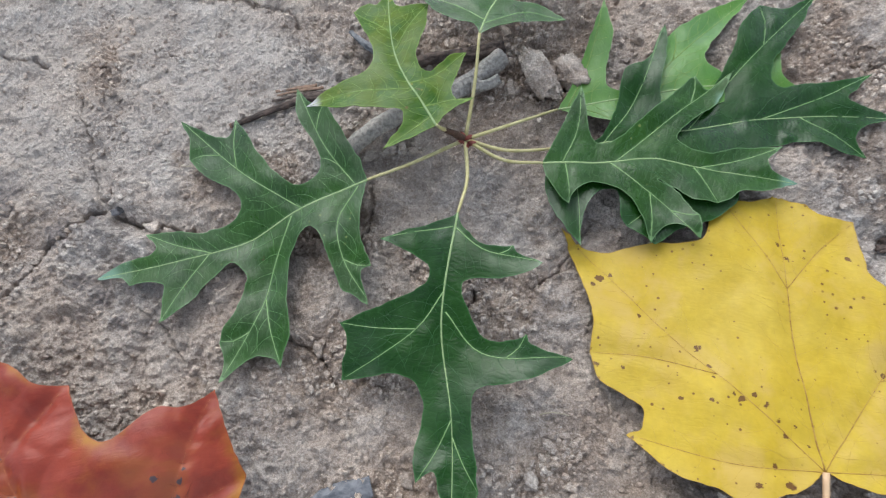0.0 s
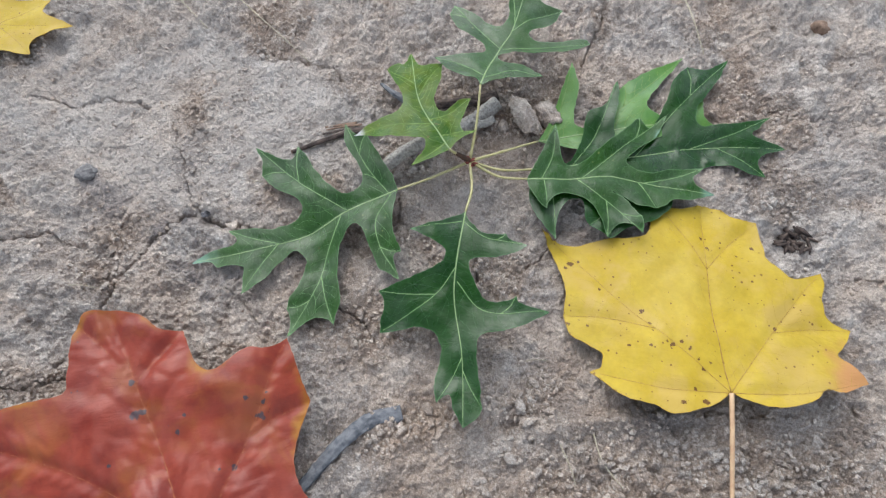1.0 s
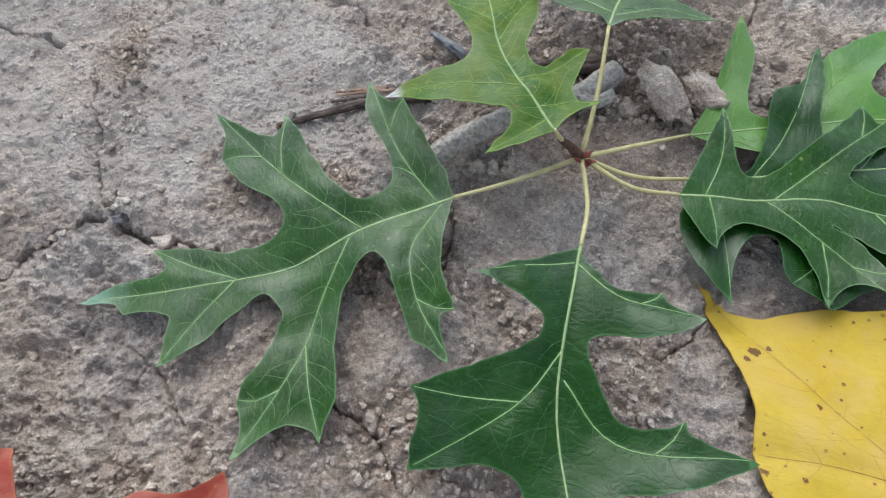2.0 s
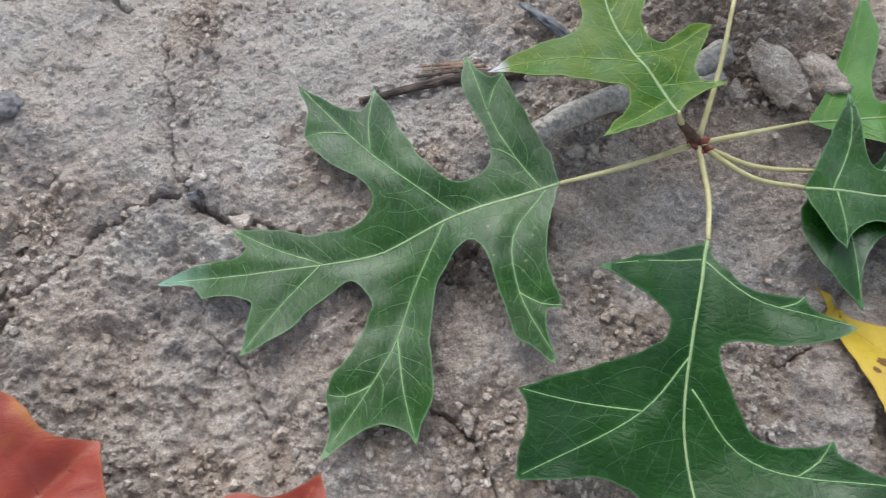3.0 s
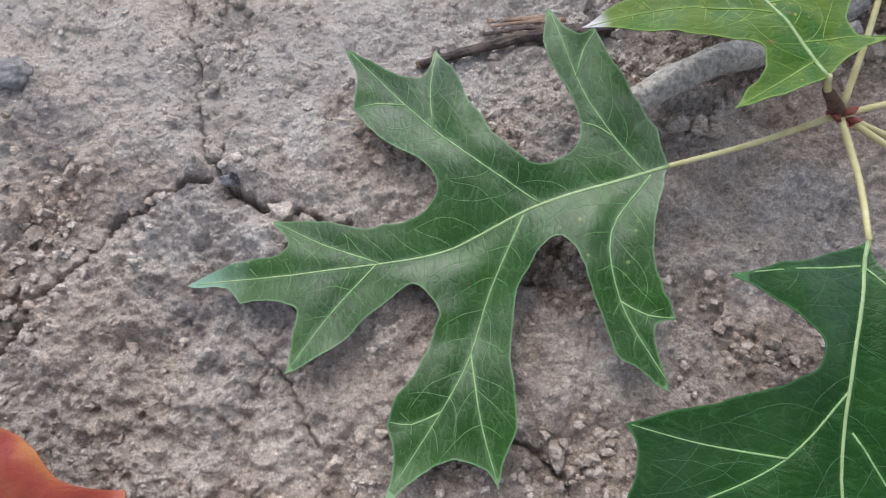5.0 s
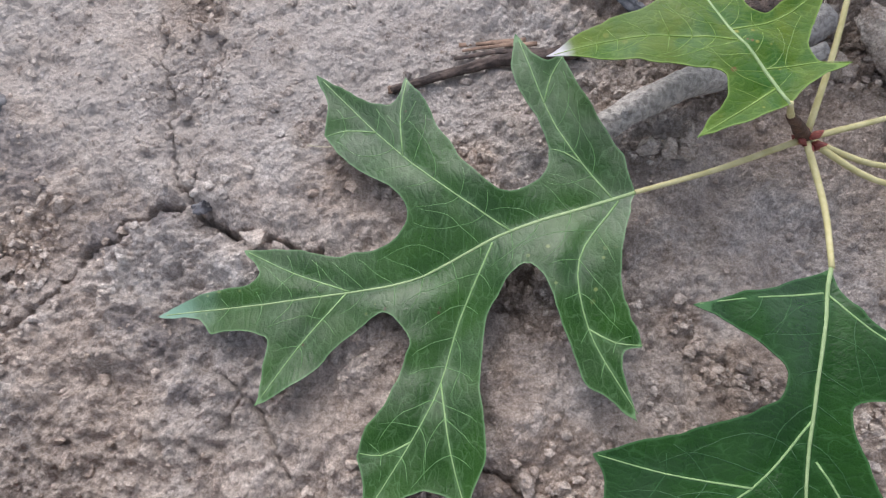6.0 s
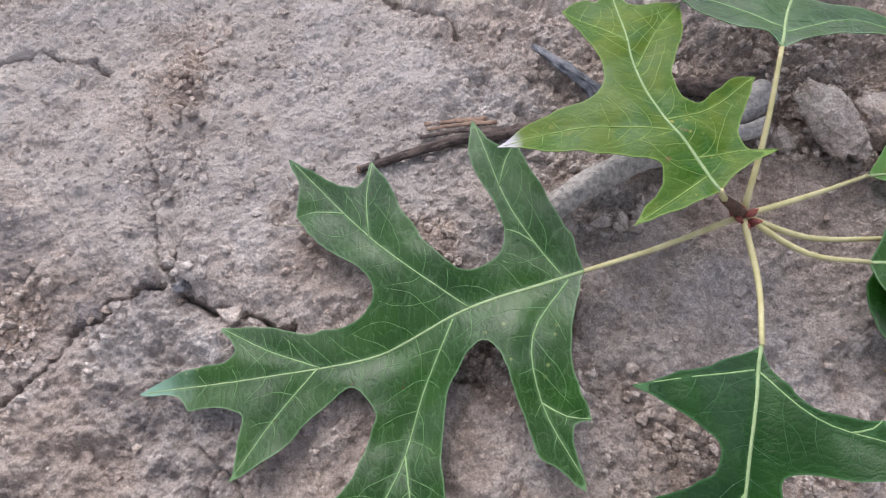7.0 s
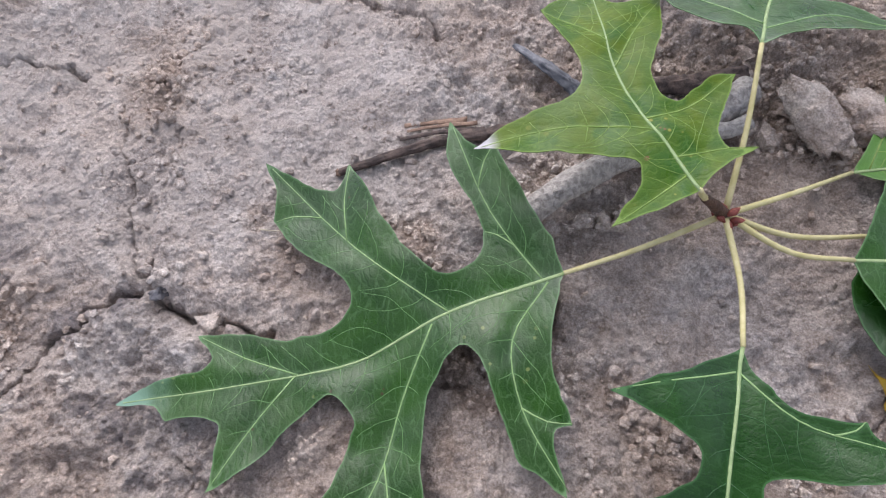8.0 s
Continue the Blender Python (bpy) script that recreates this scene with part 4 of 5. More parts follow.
BACK_RIGHT = [
    (0.083, -0.003, 29.7, 0.15,
     [],
     [('w', 0.215, -0.151)],
     [('w', 1.2, 0.483)],
     [('s', 0.321, 0.008)]),
    (0.306, -0.033, 49.3, 0.221,
     [],
     [('w', 0.38, -0.153)],
     [('w', 1.004, 0.458)],
     [('s', 0.622, 0.029)]),
]
BACK = dict(base=(0.039, 0.02), heading=0.9, length=0.1087, rise=(0.0045, 0.0001, 0.0054, 0.0, 0.0, 0.0), bends=[(0.228, 0.025), (0.395, 0.04), (0.701, 0.033)], blots=[], left=BACK_LEFT, right=BACK_RIGHT)

YELLOW_LEFT = [
    (0.0, 0.0, 84.5, 0.588,
     [(0.46, -0.047)],
     [('w', 0.108, -0.097), ('w', 0.228, -0.161), ('w', 0.424, -0.226), ('w', 0.58, -0.181), ('w', 0.738, -0.164)],
     [('w', 0.928, 0.057), ('w', 0.916, 0.153)],
     [('s', 0.173, 0.56), ('w', 0.204, 0.622)]),
    (0.0, 0.0, 44.1, 1.166,
     [(0.245, -0.003), (0.542, -0.021)],
     [('w', 0.55, -0.269), ('t', 0.627, -0.232), ('w', 0.698, -0.152), ('w', 0.822, -0.078)],
     [('w', 0.906, 0.005), ('w', 0.834, 0.053), ('w', 0.78, 0.151), ('w', 0.707, 0.229)],
     [('s', 0.801, 0.298), ('s', 0.864, 0.268)]),
    (0.615, 0.022, 27.6, 0.429,
     [],
     [('w', 0.877, -0.171)],
     [('w', 0.855, 0.164)],
     []),
]
YELLOW_RIGHT = [
    (0.0, -0.0, 80.5, 0.616,
     [(0.482, -0.043)],
     [('w', 0.145, -0.083), ('w', 0.325, -0.132), ('w', 0.542, -0.095), ('w', 0.677, -0.023), ('w', 0.771, -0.049)],
     [('w', 0.943, 0.137), ('w', 0.889, 0.191)],
     [('s', 0.221, 0.509), ('w', 0.298, 0.566)]),
    (0.0, -0.0, 39.4, 0.847,
     [(0.457, 0.015), (0.848, 0.015)],
     [('t', 0.77, -0.282), ('w', 0.742, -0.172), ('w', 0.825, -0.085), ('w', 0.939, -0.047)],
     [('w', 0.876, 0.064), ('w', 0.834, 0.095)],
     [('s', 0.644, 0.329), ('s', 0.696, 0.274), ('w', 0.768, 0.27)]),
    (0.615, -0.022, 44.0, 0.409,
     [],
     [],
     [('w', 0.851, 0.209)],
     [('w', 0.97, 0.095)]),
]
YELLOW = dict(base=(0.105, -0.124), heading=81.5, length=0.101, rise=(0.0182, -0.0186, -0.0057, 0.002, -0.0025, -0.0114), bends=[(0.342, 0.022), (0.615, 0.022)], blots=[(0.375, 0.341, 0.02), (0.192, 0.415, 0.019), (0.598, 0.691, 0.02), (0.625, 0.658, 0.023), (0.639, 0.624, 0.015), (0.346, 0.7, 0.017), (0.753, -0.213, 0.019), (0.736, 0.006, 0.015), (0.329, -0.253, 0.018), (0.204, 0.225, 0.019), (0.223, 0.186, 0.017), (0.192, 0.325, 0.017), (0.099, 0.105, 0.014), (0.559, -0.18, 0.015), (-0.057, 0.208, 0.019), (-0.05, 0.12, 0.022), (0.309, 0.309, 0.017), (0.131, 0.07, 0.017), (0.073, 0.035, 0.017), (0.287, 0.593, 0.014), (0.481, 0.533, 0.017), (0.272, 0.305, 0.014), (0.007, 0.154, 0.016), (0.035, 0.579, 0.024), (0.005, 0.556, 0.019), (0.515, -0.422, 0.012), (0.796, 0.026, 0.015), (0.579, -0.294, 0.012), (0.243, 0.671, 0.017), (0.247, 0.159, 0.011), (0.026, 0.55, 0.013), (-0.006, 0.523, 0.013), (-0.027, 0.491, 0.016), (-0.046, 0.464, 0.013), (0.384, 0.674, 0.014), (0.293, 0.681, 0.017), (0.219, 0.248, 0.014), (0.177, 0.289, 0.011), (0.192, 0.149, 0.014), (0.146, 0.123, 0.011)], left=YELLOW_LEFT, right=YELLOW_RIGHT)

RED_LEFT = [
    (0.0, 0.0, 67.2, 0.871,
     [(0.464, -0.009)],
     [('w', 0.102, -0.098), ('w', 0.338, -0.124), ('w', 0.702, -0.114)],
     [('w', 0.966, 0.111)],
     [('s', 0.467, 0.688)]),
    (0.0, 0.0, 41.5, 1.155,
     [(0.43, 0.062)],
     [('w', 0.861, -0.121)],
     [('w', 0.86, 0.113), ('w', 0.757, 0.189), ('w', 0.669, 0.239)],
     [('s', 0.754, 0.242), ('w', 0.827, 0.208)]),
    (0.669, -0.007, 22.8, 0.353,
     [],
     [('w', 0.837, -0.22)],
     [('w', 1.014, 0.183)],
     []),
]
RED_RIGHT = [
    (0.0, -0.0, 111.5, 0.551,
     [(0.487, 0.019)],
     [('w', 0.197, -0.189), ('w', 0.554, -0.229)],
     [('w', 0.837, 0.161)],
     [('s', 0.029, 0.421)]),
    (0.0, -0.0, 44.1, 0.855,
     [(0.436, -0.016)],
     [('w', 0.442, -0.265), ('w', 0.533, -0.227), ('t', 0.755, -0.21), ('w', 0.804, -0.161), ('w', 0.885, -0.099)],
     [('w', 0.916, 0.054), ('w', 0.874, 0.144), ('w', 0.801, 0.192), ('w', 0.745, 0.225)],
     [('s', 0.611, 0.261), ('s', 0.659, 0.24)]),
    (0.669, 0.007, 61.5, 0.263,
     [],
     [('w', 0.882, -0.251)],
     [('w', 0.826, 0.258), ('w', 0.818, 0.573)],
     [('w', 0.948, 0.087)]),
]
RED = dict(base=(-0.122, -0.175), heading=114.0, length=0.1085, rise=(0.0184, 0.0204, -0.0003, -0.0091, 0.0091, -0.0341), bends=[(0.342, -0.008), (0.669, -0.007)], blots=[(0.68, 0.006, 0.023), (0.561, 0.031, 0.033), (0.558, 0.002, 0.023), (0.401, -0.414, 0.022), (0.358, -0.383, 0.022), (0.438, -0.363, 0.015), (0.223, -0.229, 0.022), (0.232, -0.184, 0.017), (0.426, -0.091, 0.02), (0.422, 0.172, 0.015), (0.473, -0.14, 0.015), (0.43, -0.442, 0.012)], left=RED_LEFT, right=RED_RIGHT)

FAR_LEFT = [
    (0.02, 0.0, 118.0, 0.45, [], [('w', 0.6, -0.15)], [('w', 0.75, 0.15)], [('s', 0.02, 0.30)]),
    (0.02, 0.0, 62.0, 0.75, [], [('w', 0.55, -0.12), ('t', 0.75, -0.14), ('w', 0.85, -0.06)], [('w', 0.85, 0.08), ('t', 0.72, 0.15), ('w', 0.6, 0.14)], [('s', 0.47, 0.24)]),
    (0.45, 0.0, 38.0, 0.40, [], [], [('w', 0.8, 0.18)], []),
]
FAR_RIGHT = [
    (0.02, 0.0, 118.0, 0.45, [], [('w', 0.6, -0.15)], [('w', 0.75, 0.15)], [('s', 0.02, 0.30)]),
    (0.02, 0.0, 60.0, 0.72, [], [('w', 0.55, -0.12), ('t', 0.75, -0.14), ('w', 0.85, -0.06)], [('w', 0.85, 0.08), ('t', 0.72, 0.15), ('w', 0.6, 0.14)], [('s', 0.47, 0.24)]),
    (0.45, 0.0, 38.0, 0.40, [], [], [('w', 0.8, 0.18)], []),
]
FAR = dict(base=(-0.316, 0.121), heading=-5.0, length=0.086, rise=(0.010, -0.003, 0.0, 0.0, 0.0, 0.0), bends=[(0.3, 0.0), (0.6, 0.0)], left=FAR_LEFT, right=FAR_RIGHT)


OAK_VEINS = (VEIN_PALE, VEIN_GREEN, VEIN_FAINT)
LIME_VEINS = (VEIN_PALE, VEIN_LIME, VEIN_LIME)
DIM_VEINS = (VEIN_PALE, VEIN_GREEN, VEIN_DIM)
HUB = (-0.0004, 0.0012, 0.0165)


def petiole(parent, blade, start, bend, end, r=0.00063):
    pts = spline([start, bend, end], 0.003)
    ox, oy, oz = parent.location
    me = mesh_of("petiole", *tube([(p[0] - ox, p[1] - oy, p[2] - oz) for p in pts], r * 1.25, r * 0.85, 10), PETIOLE)
    return part("petiole", me, blade, "slender yellow-green leaf stalk")


def oak_sprig():
    sprig = root("oak_sprig", (0.0, 0.0, ground_at(0, 0)), "oak sprig with seven lobed green leaves lying on soil", "oak sprig")
    ox, oy, oz = sprig.location
    leaves = (
        (MAIN, GREEN, "glossy green leaf with deep pointed lobes and a pale tip", dict(seed=1, tips=[(1.03, 0.0, 0.17)], grid=0.0013, wave=0.0018, puff=0.0007, veinlet_gap=0.0056), (-0.0208, -0.0075, 0.0165)),
        (LOW, DARK_GREEN, "dark green broad-lobed leaf with curled lobe tips", dict(seed=2, tips=[(0.47, -0.43, 0.05)], grid=0.0014, folds=[(0.12, -0.28, 0.20, 0.0070), (0.19, 0.28, 0.16, 0.0025)], wave=0.0026, puff=0.0007, veinlet_gap=0.0058), (-0.0008, -0.0170, 0.0195)),
        (LIGHT, LIGHT_GREEN, "small yellow-green leaf with a bleached white tip", dict(seed=3, tips=[(0.325, 0.608, 0.11)], grid=0.0013, folds=[(0.36, 0.60, 0.22, -0.0025)], wave=0.0020, puff=0.0007, veinlet_gap=0.0050), (-0.0096, -0.0003, 0.0290)),
        (TOP, GREEN, "green leaf on a long upright stalk", dict(seed=4, wave=0.0024), (0.0042, 0.0192, 0.0255)),
        (BACK, PALE_GREEN, "pale green leaf under darker ones", dict(seed=7, wave=0.0012), (0.0190, 0.0095, 0.0118)),
        (MID, DARK_GREEN, "large dark green leaf under another leaf", dict(seed=6, wave=0.0020, puff=0.0009), (0.0157, -0.0020, 0.0118)),
        # The front leaf's two pale tips are sky sheen put into its colour.
        (FRONT, GREEN, "green leaf with folded lobes over other leaves", dict(seed=5, tips=[(1.0, 0.0, 0.10), (0.76, 0.36, 0.07)], folds=[(0.62, -0.24, 0.09, 0.0050), (0.45, -0.28, 0.07, -0.0015)], wave=0.0020, puff=0.0009), (0.0139, -0.0072, 0.0140)),
    )
    for plan, skin, label, how, bend in leaves:
        blade, at = build_leaf(plan, skin, OAK_VEINS if plan is MAIN else LIME_VEINS if plan in (LIGHT, BACK) else DIM_VEINS, sprig, "leaf", label, **how)
        end = at((0.0, 0.0))
        petiole(sprig, blade, (-0.0078, 0.0005, 0.0258) if plan is LIGHT else HUB, bend, (end[0], end[1], end[2] + 0.0002))
    # The woody end of the shoot and its cluster of buds.
    stem = spline([(-0.0082, 0.0004, 0.0262), (-0.0050, 0.0011, 0.0222), (-0.0006, 0.0014, 0.0165)], 0.0012)
    part("stem", mesh_of("stem", *tube([(p[0] - ox, p[1] - oy, p[2] - oz) for p in stem], 0.0009, 0.0017, 12, 1.0, 0.12, 4), TWIG), sprig, "dark brown woody shoot")
    rng = random.Random(8)
    for k in range(15):
        a = 2 * math.pi * k / 7.5 + rng.uniform(-0.4, 0.4)
        r = rng.uniform(0.0006, 0.0026)
        p = Vector((r * math.cos(a), r * math.sin(a) + 0.0004, HUB[2] + rng.uniform(-0.0008, 0.0020)))
        d = Vector((math.cos(a), math.sin(a), rng.uniform(0.2, 0.9))).normalized()
        rows = [p - d * 0.0016, p - d * 0.0008, p, p + d * 0.0009, p + d * 0.0017]
        verts, faces = [], []
        across = d.cross(Vector((0, 0, 1))).normalized()
        up = across.cross(d)
        for q, w in zip(rows, (0.0004, 0.0008, 0.0010, 0.0006, 0.0001)):
            for j in range(8):
                b = math.pi * j / 4
                verts.append(q + across * w * math.cos(b) + up * w * 0.8 * math.sin(b) - sprig.location)
        for i in range(4):
            faces += [(i * 8 + j, i * 8 + (j + 1) % 8, i * 8 + 8 + (j + 1) % 8, i * 8 + 8 + j) for j in range(8)]
        faces += [tuple(range(8))[::-1], tuple(range(32, 40))]
        part("bud", mesh_of("bud", verts, faces, BUD), sprig, "small red-brown bud")
    return sprig


def maple_leaf(plan, skin, veins, label, stalk, stalk_mat, **how):
    thing = root("maple_leaf", (plan["base"][0], plan["base"][1], ground_at(*plan["base"])), label, "maple leaf")
    blade, at = build_leaf(plan, skin, veins, thing, "blade", **how)
    end = at((0.0, 0.0))
    ox, oy, oz = thing.location
    pts = spline([(end[0], end[1], end[2] + 0.0004), *stalk], 0.003)
    part("stalk", mesh_of("stalk", *tube([(p[0] - ox, p[1] - oy, p[2] - oz) for p in pts], 0.0011, 0.0009, 10), stalk_mat), thing, "slender pinkish leaf stalk")
    return thing


oak_sprig()
maple_leaf(YELLOW, YELLOW_SKIN, (VEIN_YELLOW, VEIN_YELLOW, VEINLET_YELLOW), "bright yellow maple leaf with brown specks on soil",
           [(0.1022, -0.141, 0.016), (0.0998, -0.161, 0.010), (0.0965, -0.182, 0.006)], STALK_PINK, seed=11, grid=0.0016, wave=0.0019, puff=0.0009, crinkle=0.00005, tips=[(0.102, -0.608, 0.24)], vein_size=0.70, drape=0.0012)
maple_leaf(RED, RED_SKIN, (VEIN_RED, VEIN_RED, VEIN_DARK), "orange-red maple leaf with dark spots and yellowed edges",
           [(-0.118, -0.195, 0.012), (-0.110, -0.225, 0.006)], STALK_PINK, seed=12, grid=0.0013, wave=0.0030, puff=0.0022, crinkle=0.00055, veinlet_gap=0.0060, vein_size=0.6, drape=0.0012)
maple_leaf(FAR, YELLOW_SKIN, (VEIN_YELLOW, VEIN_YELLOW, VEINLET_YELLOW), "yellow maple leaf lying farther off on the soil",
           [(-0.345, 0.123, 0.006), (-0.375, 0.126, 0.004)], STALK_PINK, seed=14, grid=0.0025, wave=0.0022, drape=0.0012, vein_size=0.75)


# ---- sticks, stones and clods ----
def stick(name, points, r0, r1, mat, label, category="stick", sides=28, flat=1.0, rough=0.12, seed=1, knots=0):
    pts = spline([(x, y, ground_at(x, y) + z) for x, y, z in points], 0.0022 if sides < 16 else 0.0008)
    mid = pts[len(pts) // 2]
    verts, faces = tube([Vector(p) - Vector(mid) for p in pts], r0, r1, sides, flat, rough if sides < 16 else 0.02, seed, True, rough if sides >= 16 else 0.0)
    ob = new(name, mesh_of(name, verts, faces, mat))
    ob.location = mid
    for k in range(knots):
        f = (k + 0.5 + 0.3 * math.sin(7.3 * k + seed)) / knots
        p, q = Vector(pts[int(f * (len(pts) - 2))]), Vector(pts[int(f * (len(pts) - 2)) + 1])
        r = r0 + (r1 - r0) * f
        side = (q - p).cross(Vector((0, 0, 1))).normalized() * math.sin(3.1 * k + seed) + Vector((0, 0, flat * 0.8))
        flake = part("bark_flake", lump_mesh("bark_flake", seed + k, mat, (2.2, 0.9, 0.28), 0.5, 2, True), ob)
        turn = Matrix.Rotation(math.atan2(q.y - p.y, q.x - p.x), 4, "Z")
        flake.matrix_local = Matrix.Translation(p - Vector(mid) + side.normalized() * r * 0.88 * (flat if flat < 1 else 1)) @ turn @ Matrix.Scale(r * 0.42, 4)
    if knots:
        end = part("broken_end", lump_mesh("broken_end", seed + 40, SPLINTER if mat is DARK_BARK else mat, (0.7, 1.0, flat), 0.6, 3, True), ob, "splintered broken end")
        p, q = Vector(pts[0]), Vector(pts[1])
        end.matrix_local = Matrix.Translation(p - Vector(mid)) @ Matrix.Rotation(math.atan2(q.y - p.y, q.x - p.x), 4, "Z") @ Matrix.Scale(r0 * 0.93, 4)
    return tagged(ob, label, category)


def lump_mesh(name, seed, mat, squash=(1, 1, 0.75), rough=0.35, fine=2, smooth=False, facets=0):
    bm = bmesh.new()
    bmesh.ops.create_icosphere(bm, subdivisions=fine, radius=1.0)
    off = Vector((seed * 3.1, seed * 1.7, seed * 0.9))
    for v in bm.verts:
        q = v.co * 1.1 + off
        f = 1 + rough * noise.noise(q) + 0.45 * rough * noise.noise(q * 2.7) + 0.35 * rough * noise.noise(q * 6.0) + 0.3 * rough * noise.cell(q * 2.2) + 0.22 * rough * noise.noise(q * 13.0)
        v.co = Vector((v.co.x * squash[0], v.co.y * squash[1], v.co.z * squash[2])) * f
    rng = random.Random(seed)
    for k in range(facets):
        way = Vector((rng.gauss(0, 1), rng.gauss(0, 1), rng.gauss(0, 0.8))).normalized()
        reach = rng.uniform(0.50, 0.80) * (abs(way.x) * squash[0] + abs(way.y) * squash[1] + abs(way.z) * squash[2]) / (abs(way.x) + abs(way.y) + abs(way.z))
        for v in bm.verts:
            past = v.co.dot(way) - reach
            if past > 0:
                v.co -= way * past * 0.92
    me = bpy.data.meshes.new(name)
    bm.to_mesh(me)
    bm.free()
    me.materials.append(mat)
    me.polygons.foreach_set("use_smooth", [smooth] * len(me.polygons))
    return me


def lump(name, x, y, size, turn, me, label, category, group="", sink=0.35):
    ob = new(name, me)
    ob.matrix_world = pose(x, y, ground_at(x, y) + size * (0.7 - sink), 0, 0, turn) @ Matrix.Scale(size, 4)
    return tagged(ob, label, category, group)


stick("stick", [(-0.048, 0.004, 0.0066), (-0.034, 0.0135, 0.0074), (-0.020, 0.023, 0.0070), (-0.004, 0.032, 0.0055), (0.010, 0.042, 0.0060), (0.019, 0.049, 0.0055)], 0.0033, 0.0043, GREY_WOOD, "weathered grey-brown stick half sunk in soil", seed=3, rough=0.12, knots=3)
stick("stick", [(0.004, 0.0345, 0.0052), (0.011, 0.0350, 0.0050), (0.0165, 0.0365, 0.0040)], 0.0026, 0.0020, GREY_WOOD, "short broken stub of grey wood on a stick", seed=5)
stick("stick", [(-0.096, 0.0205, 0.0012), (-0.082, 0.0265, 0.0018), (-0.068, 0.031, 0.0022), (-0.052, 0.034, 0.0026), (-0.034, 0.042, 0.0030), (-0.014, 0.049, 0.0034), (0.008, 0.0525, 0.0040), (0.020, 0.056, 0.0030)], 0.0010, 0.0032, DARK_BARK, "thin dark rotten stick with torn bark", seed=7, rough=0.3, flat=0.8, knots=9)
stick("stick", [(-0.047, 0.066, 0.0012), (-0.0395, 0.056, 0.0020), (-0.030, 0.049, 0.0023), (-0.026, 0.043, 0.0018)], 0.0008, 0.0026, BLUE_WOOD, "blue-grey weathered twig lying on soil", seed=9, flat=0.6, rough=0.5, knots=5)
stick("stick", [(-0.094, -0.160, 0.0015), (-0.080, -0.147, 0.0020), (-0.067, -0.134, 0.0024), (-0.055, -0.125, 0.0020), (-0.040, -0.1215, 0.0012)], 0.0022, 0.0036, BLUE_WOOD, "flat grey strip of bark on crumbly soil", seed=11, flat=0.4, rough=0.3, knots=4)
for n, (ax, ay, bx, by, w) in enumerate([(-0.079, 0.0375, -0.061, 0.0385, 0.0010), (-0.078, 0.0350, -0.058, 0.0365, 0.0008), (-0.080, 0.0325, -0.056, 0.0345, 0.0009)]):
    stick("wood_splinter", [(ax, ay, 0.0012), ((ax + bx) / 2, (ay + by) / 2 + 0.0006, 0.0022), (bx, by, 0.0020)], w * 0.6, w, SPLINTER if n < 2 else DARK_BARK, "torn splinter of reddish-brown wood", "splinter", 8, 0.38, 0.35, 20 + n)

CLODS = [lump_mesh("clod", n, CLOD, (1.0, 0.75 + 0.1 * (n % 3), 0.7), 0.5, 3, False, 9) for n in range(6)]
lump("clod", 0.0335, 0.0365, 0.0115, -66, lump_mesh("clod", 21, PALE_CLOD, (1.15, 0.56, 0.50), 0.31, 5, True), "large oblong grey-brown clod of dry soil", "clod", sink=0.22)
lump("clod", 0.0218, 0.0335, 0.0052, 80, CLODS[2], "small rounded clod of dry soil", "clod")
lump("stone", -0.1405, -0.0135, 0.0021, 30, lump_mesh("stone", 31, DARK_STONE, (1.1, 0.8, 0.8), 0.6, 3), "small dark angular stone in a crack", "stone", sink=0.1)
lump("stone", -0.208, 0.0145, 0.0052, 20, lump_mesh("stone", 33, STONE, (1.1, 0.8, 0.7), 0.30, 4, True), "grey stone lying on the crust", "stone", sink=0.62)
lump("stone", 0.218, 0.0915, 0.0055, 0, lump_mesh("stone", 35, SPLINTER, (1.0, 0.9, 0.6), 0.45, 3, True), "reddish-brown stone on the soil", "stone")
lump("clod", 0.0475, 0.0375, 0.0075, -40, lump_mesh("clod", 23, PALE_CLOD, (1.1, 0.8, 0.6), 0.45, 4, True), "rough broken clod of dry soil", "clod")
lump("clod", -0.1255, -0.0215, 0.0038, 10, lump_mesh("clod", 37, CLOD, (1.2, 0.8, 0.5), 0.5, 3, False, 8), "flat clod beside a crack", "clod", sink=0.5)

for x, y, size, turn, k in ((-0.1765, -0.0150, 0.0031, 20, 0), (-0.1815, -0.0140, 0.0022, 70, 3), (-0.1790, -0.0185, 0.0018, 130, 1), (-0.1845, -0.0165, 0.0015, 10, 4), (-0.1720, -0.0125, 0.0014, 95, 2), (-0.1735, -0.0180, 0.0012, 40, 5)):
    lump("clod", x, y, size, turn, CLODS[k], "pale broken clod in a shallow hollow", "clod", "clods in a hollow")
DARK_BITS = [lump_mesh("plant_crumb", 50 + n, DARK_BARK, (1.5, 0.5, 0.5), 0.6, 2, True) for n in range(2)]
rng = random.Random(41)
ZONES = [(0.08, -0.155, 0.10, 0.018, 80), (0.03, 0.046, 0.045, 0.014, 44), (0.022, -0.120, 0.022, 0.010, 26), (-0.152, 0.03, 0.014, 0.03, 16), (-0.187, -0.030, 0.014, 0.014, 9), (-0.05, -0.085, 0.03, 0.012, 8), (-0.04, -0.13, 0.03, 0.012, 8), (-0.027, 0.006, 0.014, 0.005, 14), (-0.040, 0.021, 0.014, 0.007, 14)]
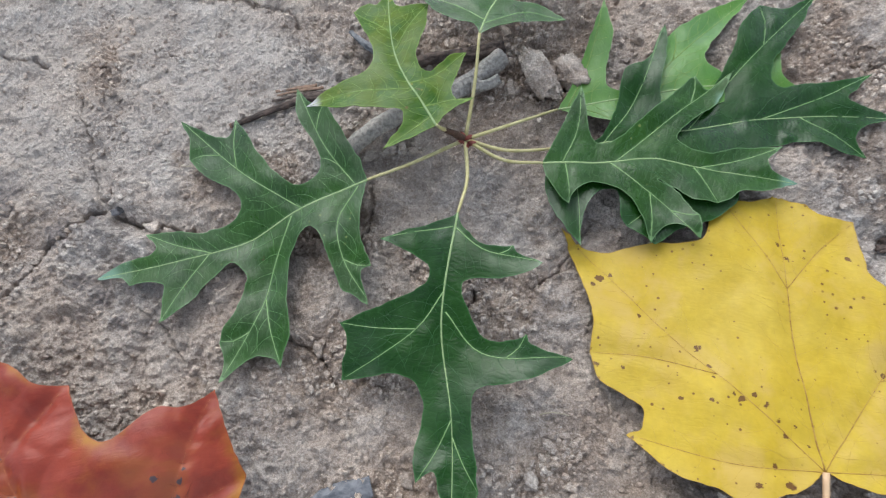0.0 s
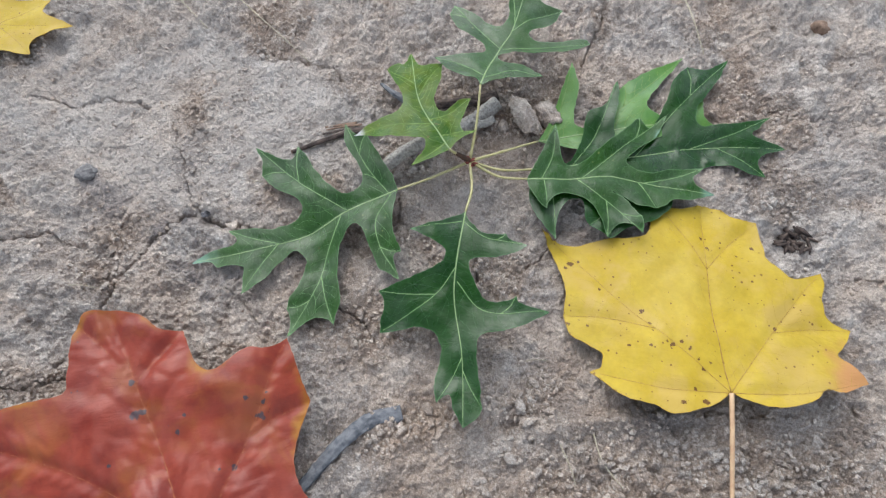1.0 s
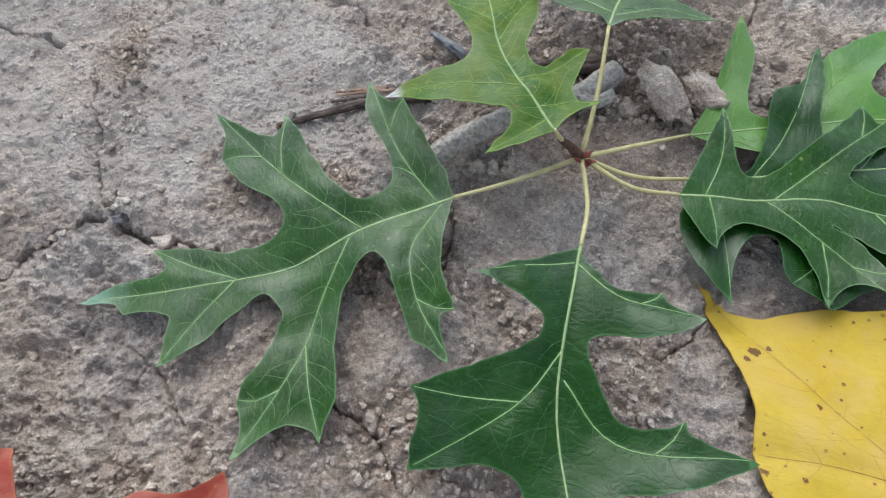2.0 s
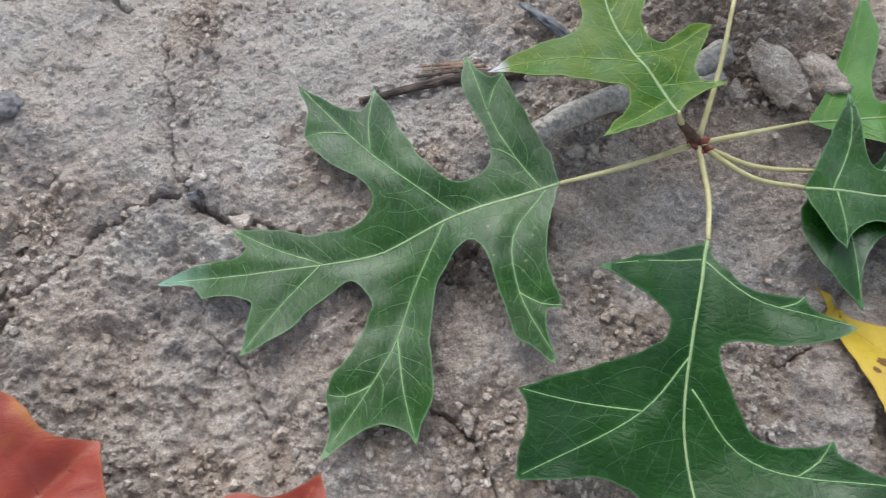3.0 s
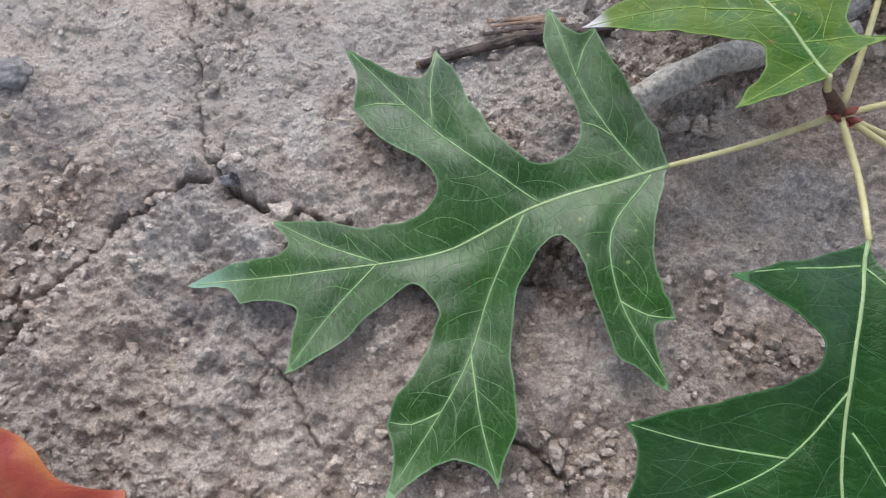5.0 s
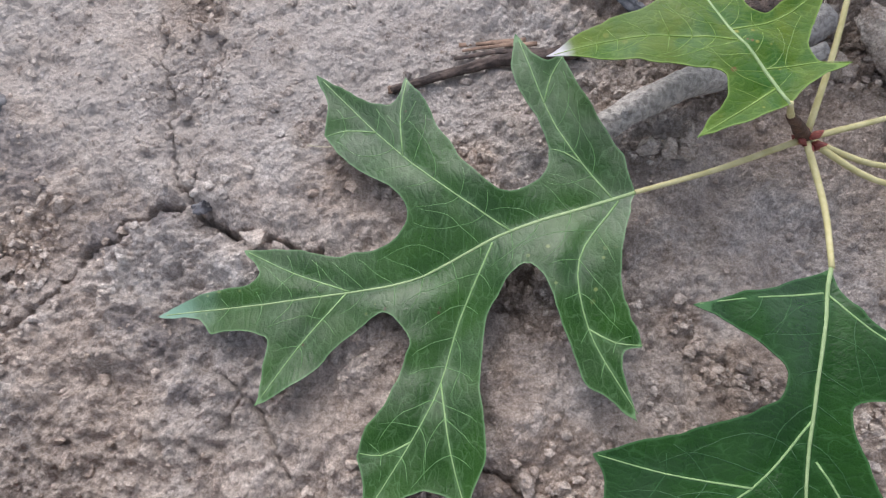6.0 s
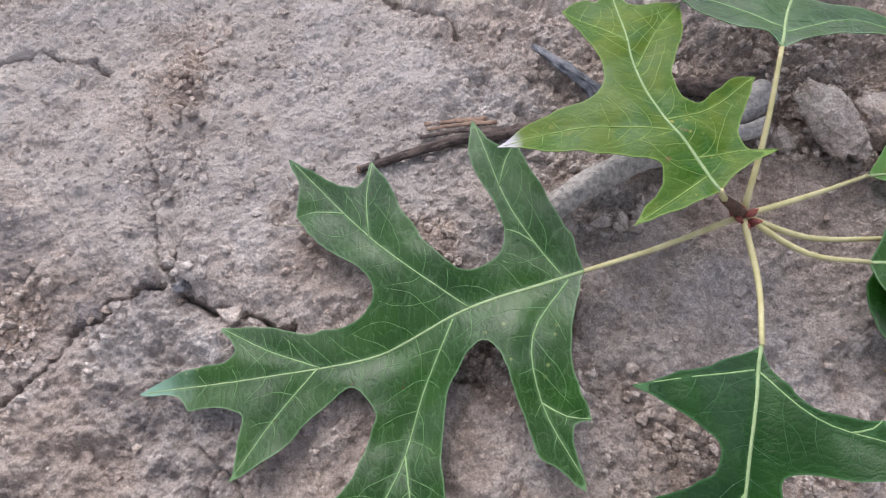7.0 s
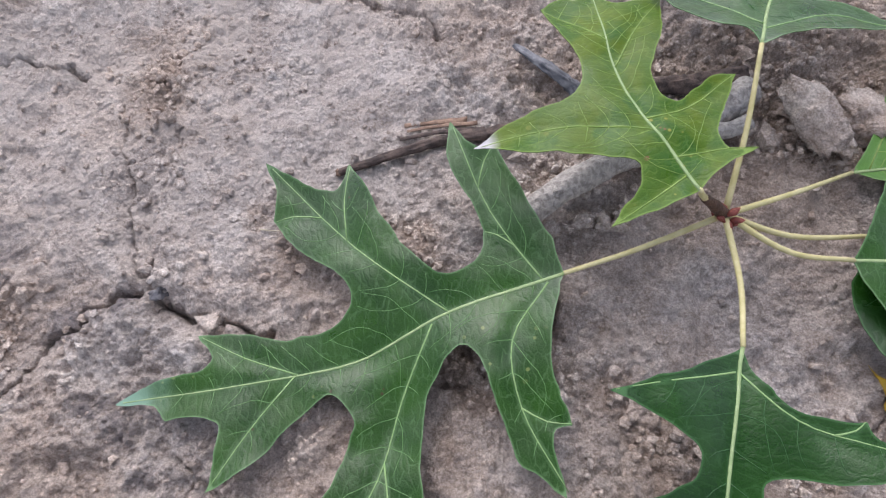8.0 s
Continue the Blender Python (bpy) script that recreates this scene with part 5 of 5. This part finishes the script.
for cx, cy, sx, sy, count in ZONES:
    for n in range(count):
        x, y = rng.gauss(cx, sx * 0.6), rng.gauss(cy, sy * 0.7)
        lump("clod", x, y, rng.choice((rng.uniform(0.0010, 0.0022), rng.uniform(0.0010, 0.0022), rng.uniform(0.0020, 0.0040))), rng.uniform(0, 360), CLODS[n % 6], "small crumbling clod of dry soil", "clod", "loose clods")

for n in range(34):
    a, r = rng.uniform(0, 6.28), 0.0085 * rng.random() ** 0.6
    lump("plant_crumb", 0.165 + r * math.cos(a), -0.046 + 0.8 * r * math.sin(a), rng.uniform(0.0014, 0.0028), rng.uniform(0, 360), DARK_BITS[n % 2], "dark crumb of rotted plant matter", "crumb", "dark crumbs round a burrow", 0.1)


def crumbs():
    """Loose soil grains, strewn thickly in the crumbly hollows and thinly over the crust."""
    r = np.random.RandomState(5)
    bm = bmesh.new()
    bmesh.ops.create_icosphere(bm, subdivisions=1, radius=1.0)
    ball = np.array([v.co[:] for v in bm.verts])
    tris = np.array([[v.index for v in f.verts] for f in bm.faces])
    bm.free()
    x, y = r.uniform(-0.29, 0.27, 130000), r.uniform(-0.185, 0.155, 130000)
    kept = r.rand(len(x)) < 0.03 + 0.6 * looseness(x, y) ** 1.5 + 1.1 * np.clip(fractal(x, y, 0.02, 161, 3), 0, 1) * (blob(x, y, -0.150, 0.035, 0.022, 0.05, 12) + 0.6 * blob(x, y, -0.10, 0.05, 0.03, 0.03))
    x, y = x[kept][:40000], y[kept][:40000]
    size = 0.00025 + 0.00125 * r.rand(len(x)) ** 3
    z = ground_height(x, y) + size * 0.35
    shape = ball[None] * (1 + 0.28 * r.randn(len(x), len(ball), 1)) * (size[:, None] * r.uniform(0.7, 1.2, (len(x), 3)))[:, None]
    verts = (shape + np.stack([x, y, z], -1)[:, None]).reshape(-1, 3)
    faces = (tris[None] + (np.arange(len(x)) * len(ball))[:, None, None]).reshape(-1, 3)
    me = mesh_of("soil_crumbs", verts.tolist(), faces.tolist(), PALE_CLOD, False)
    tagged(new("soil_crumbs", me), "loose crumbs of dry grey-brown soil", "crumbs", kind="stuff")


crumbs()


# ---- dry grass and small litter ----
for n, (points, r) in enumerate([
    ([(-0.138, 0.141, 0.002), (-0.122, 0.121, 0.004), (-0.106, 0.104, 0.003), (-0.090, 0.087, 0.001)], 0.00042),
    ([(-0.176, 0.142, 0.002), (-0.165, 0.129, 0.003), (-0.153, 0.115, 0.001)], 0.0004),
    ([(0.141, 0.125, 0.003), (0.142, 0.104, 0.004), (0.1445, 0.076, 0.001)], 0.00045),
    ([(0.020, -0.101, 0.001), (0.0245, -0.1005, 0.0018), (0.030, -0.102, 0.001)], 0.00022),
    ([(0.046, -0.136, 0.002), (0.048, -0.148, 0.003), (0.055, -0.160, 0.001)], 0.0003),
    ([(0.031, -0.140, 0.002), (0.034, -0.152, 0.003), (0.036, -0.165, 0.001)], 0.00025),
    ([(-0.116, 0.004, 0.0008), (-0.111, 0.003, 0.0016), (-0.105, 0.0035, 0.0008)], 0.0002),
    ([(-0.203, -0.052, 0.001), (-0.196, -0.0515, 0.0018), (-0.190, -0.053, 0.0008)], 0.00025),
]):
    stick("grass_stem", points, r, r * 0.6, STRAW, "dry pale grass stem on the soil", "grass stem", 6, 1.0, 0.05, 60 + n)
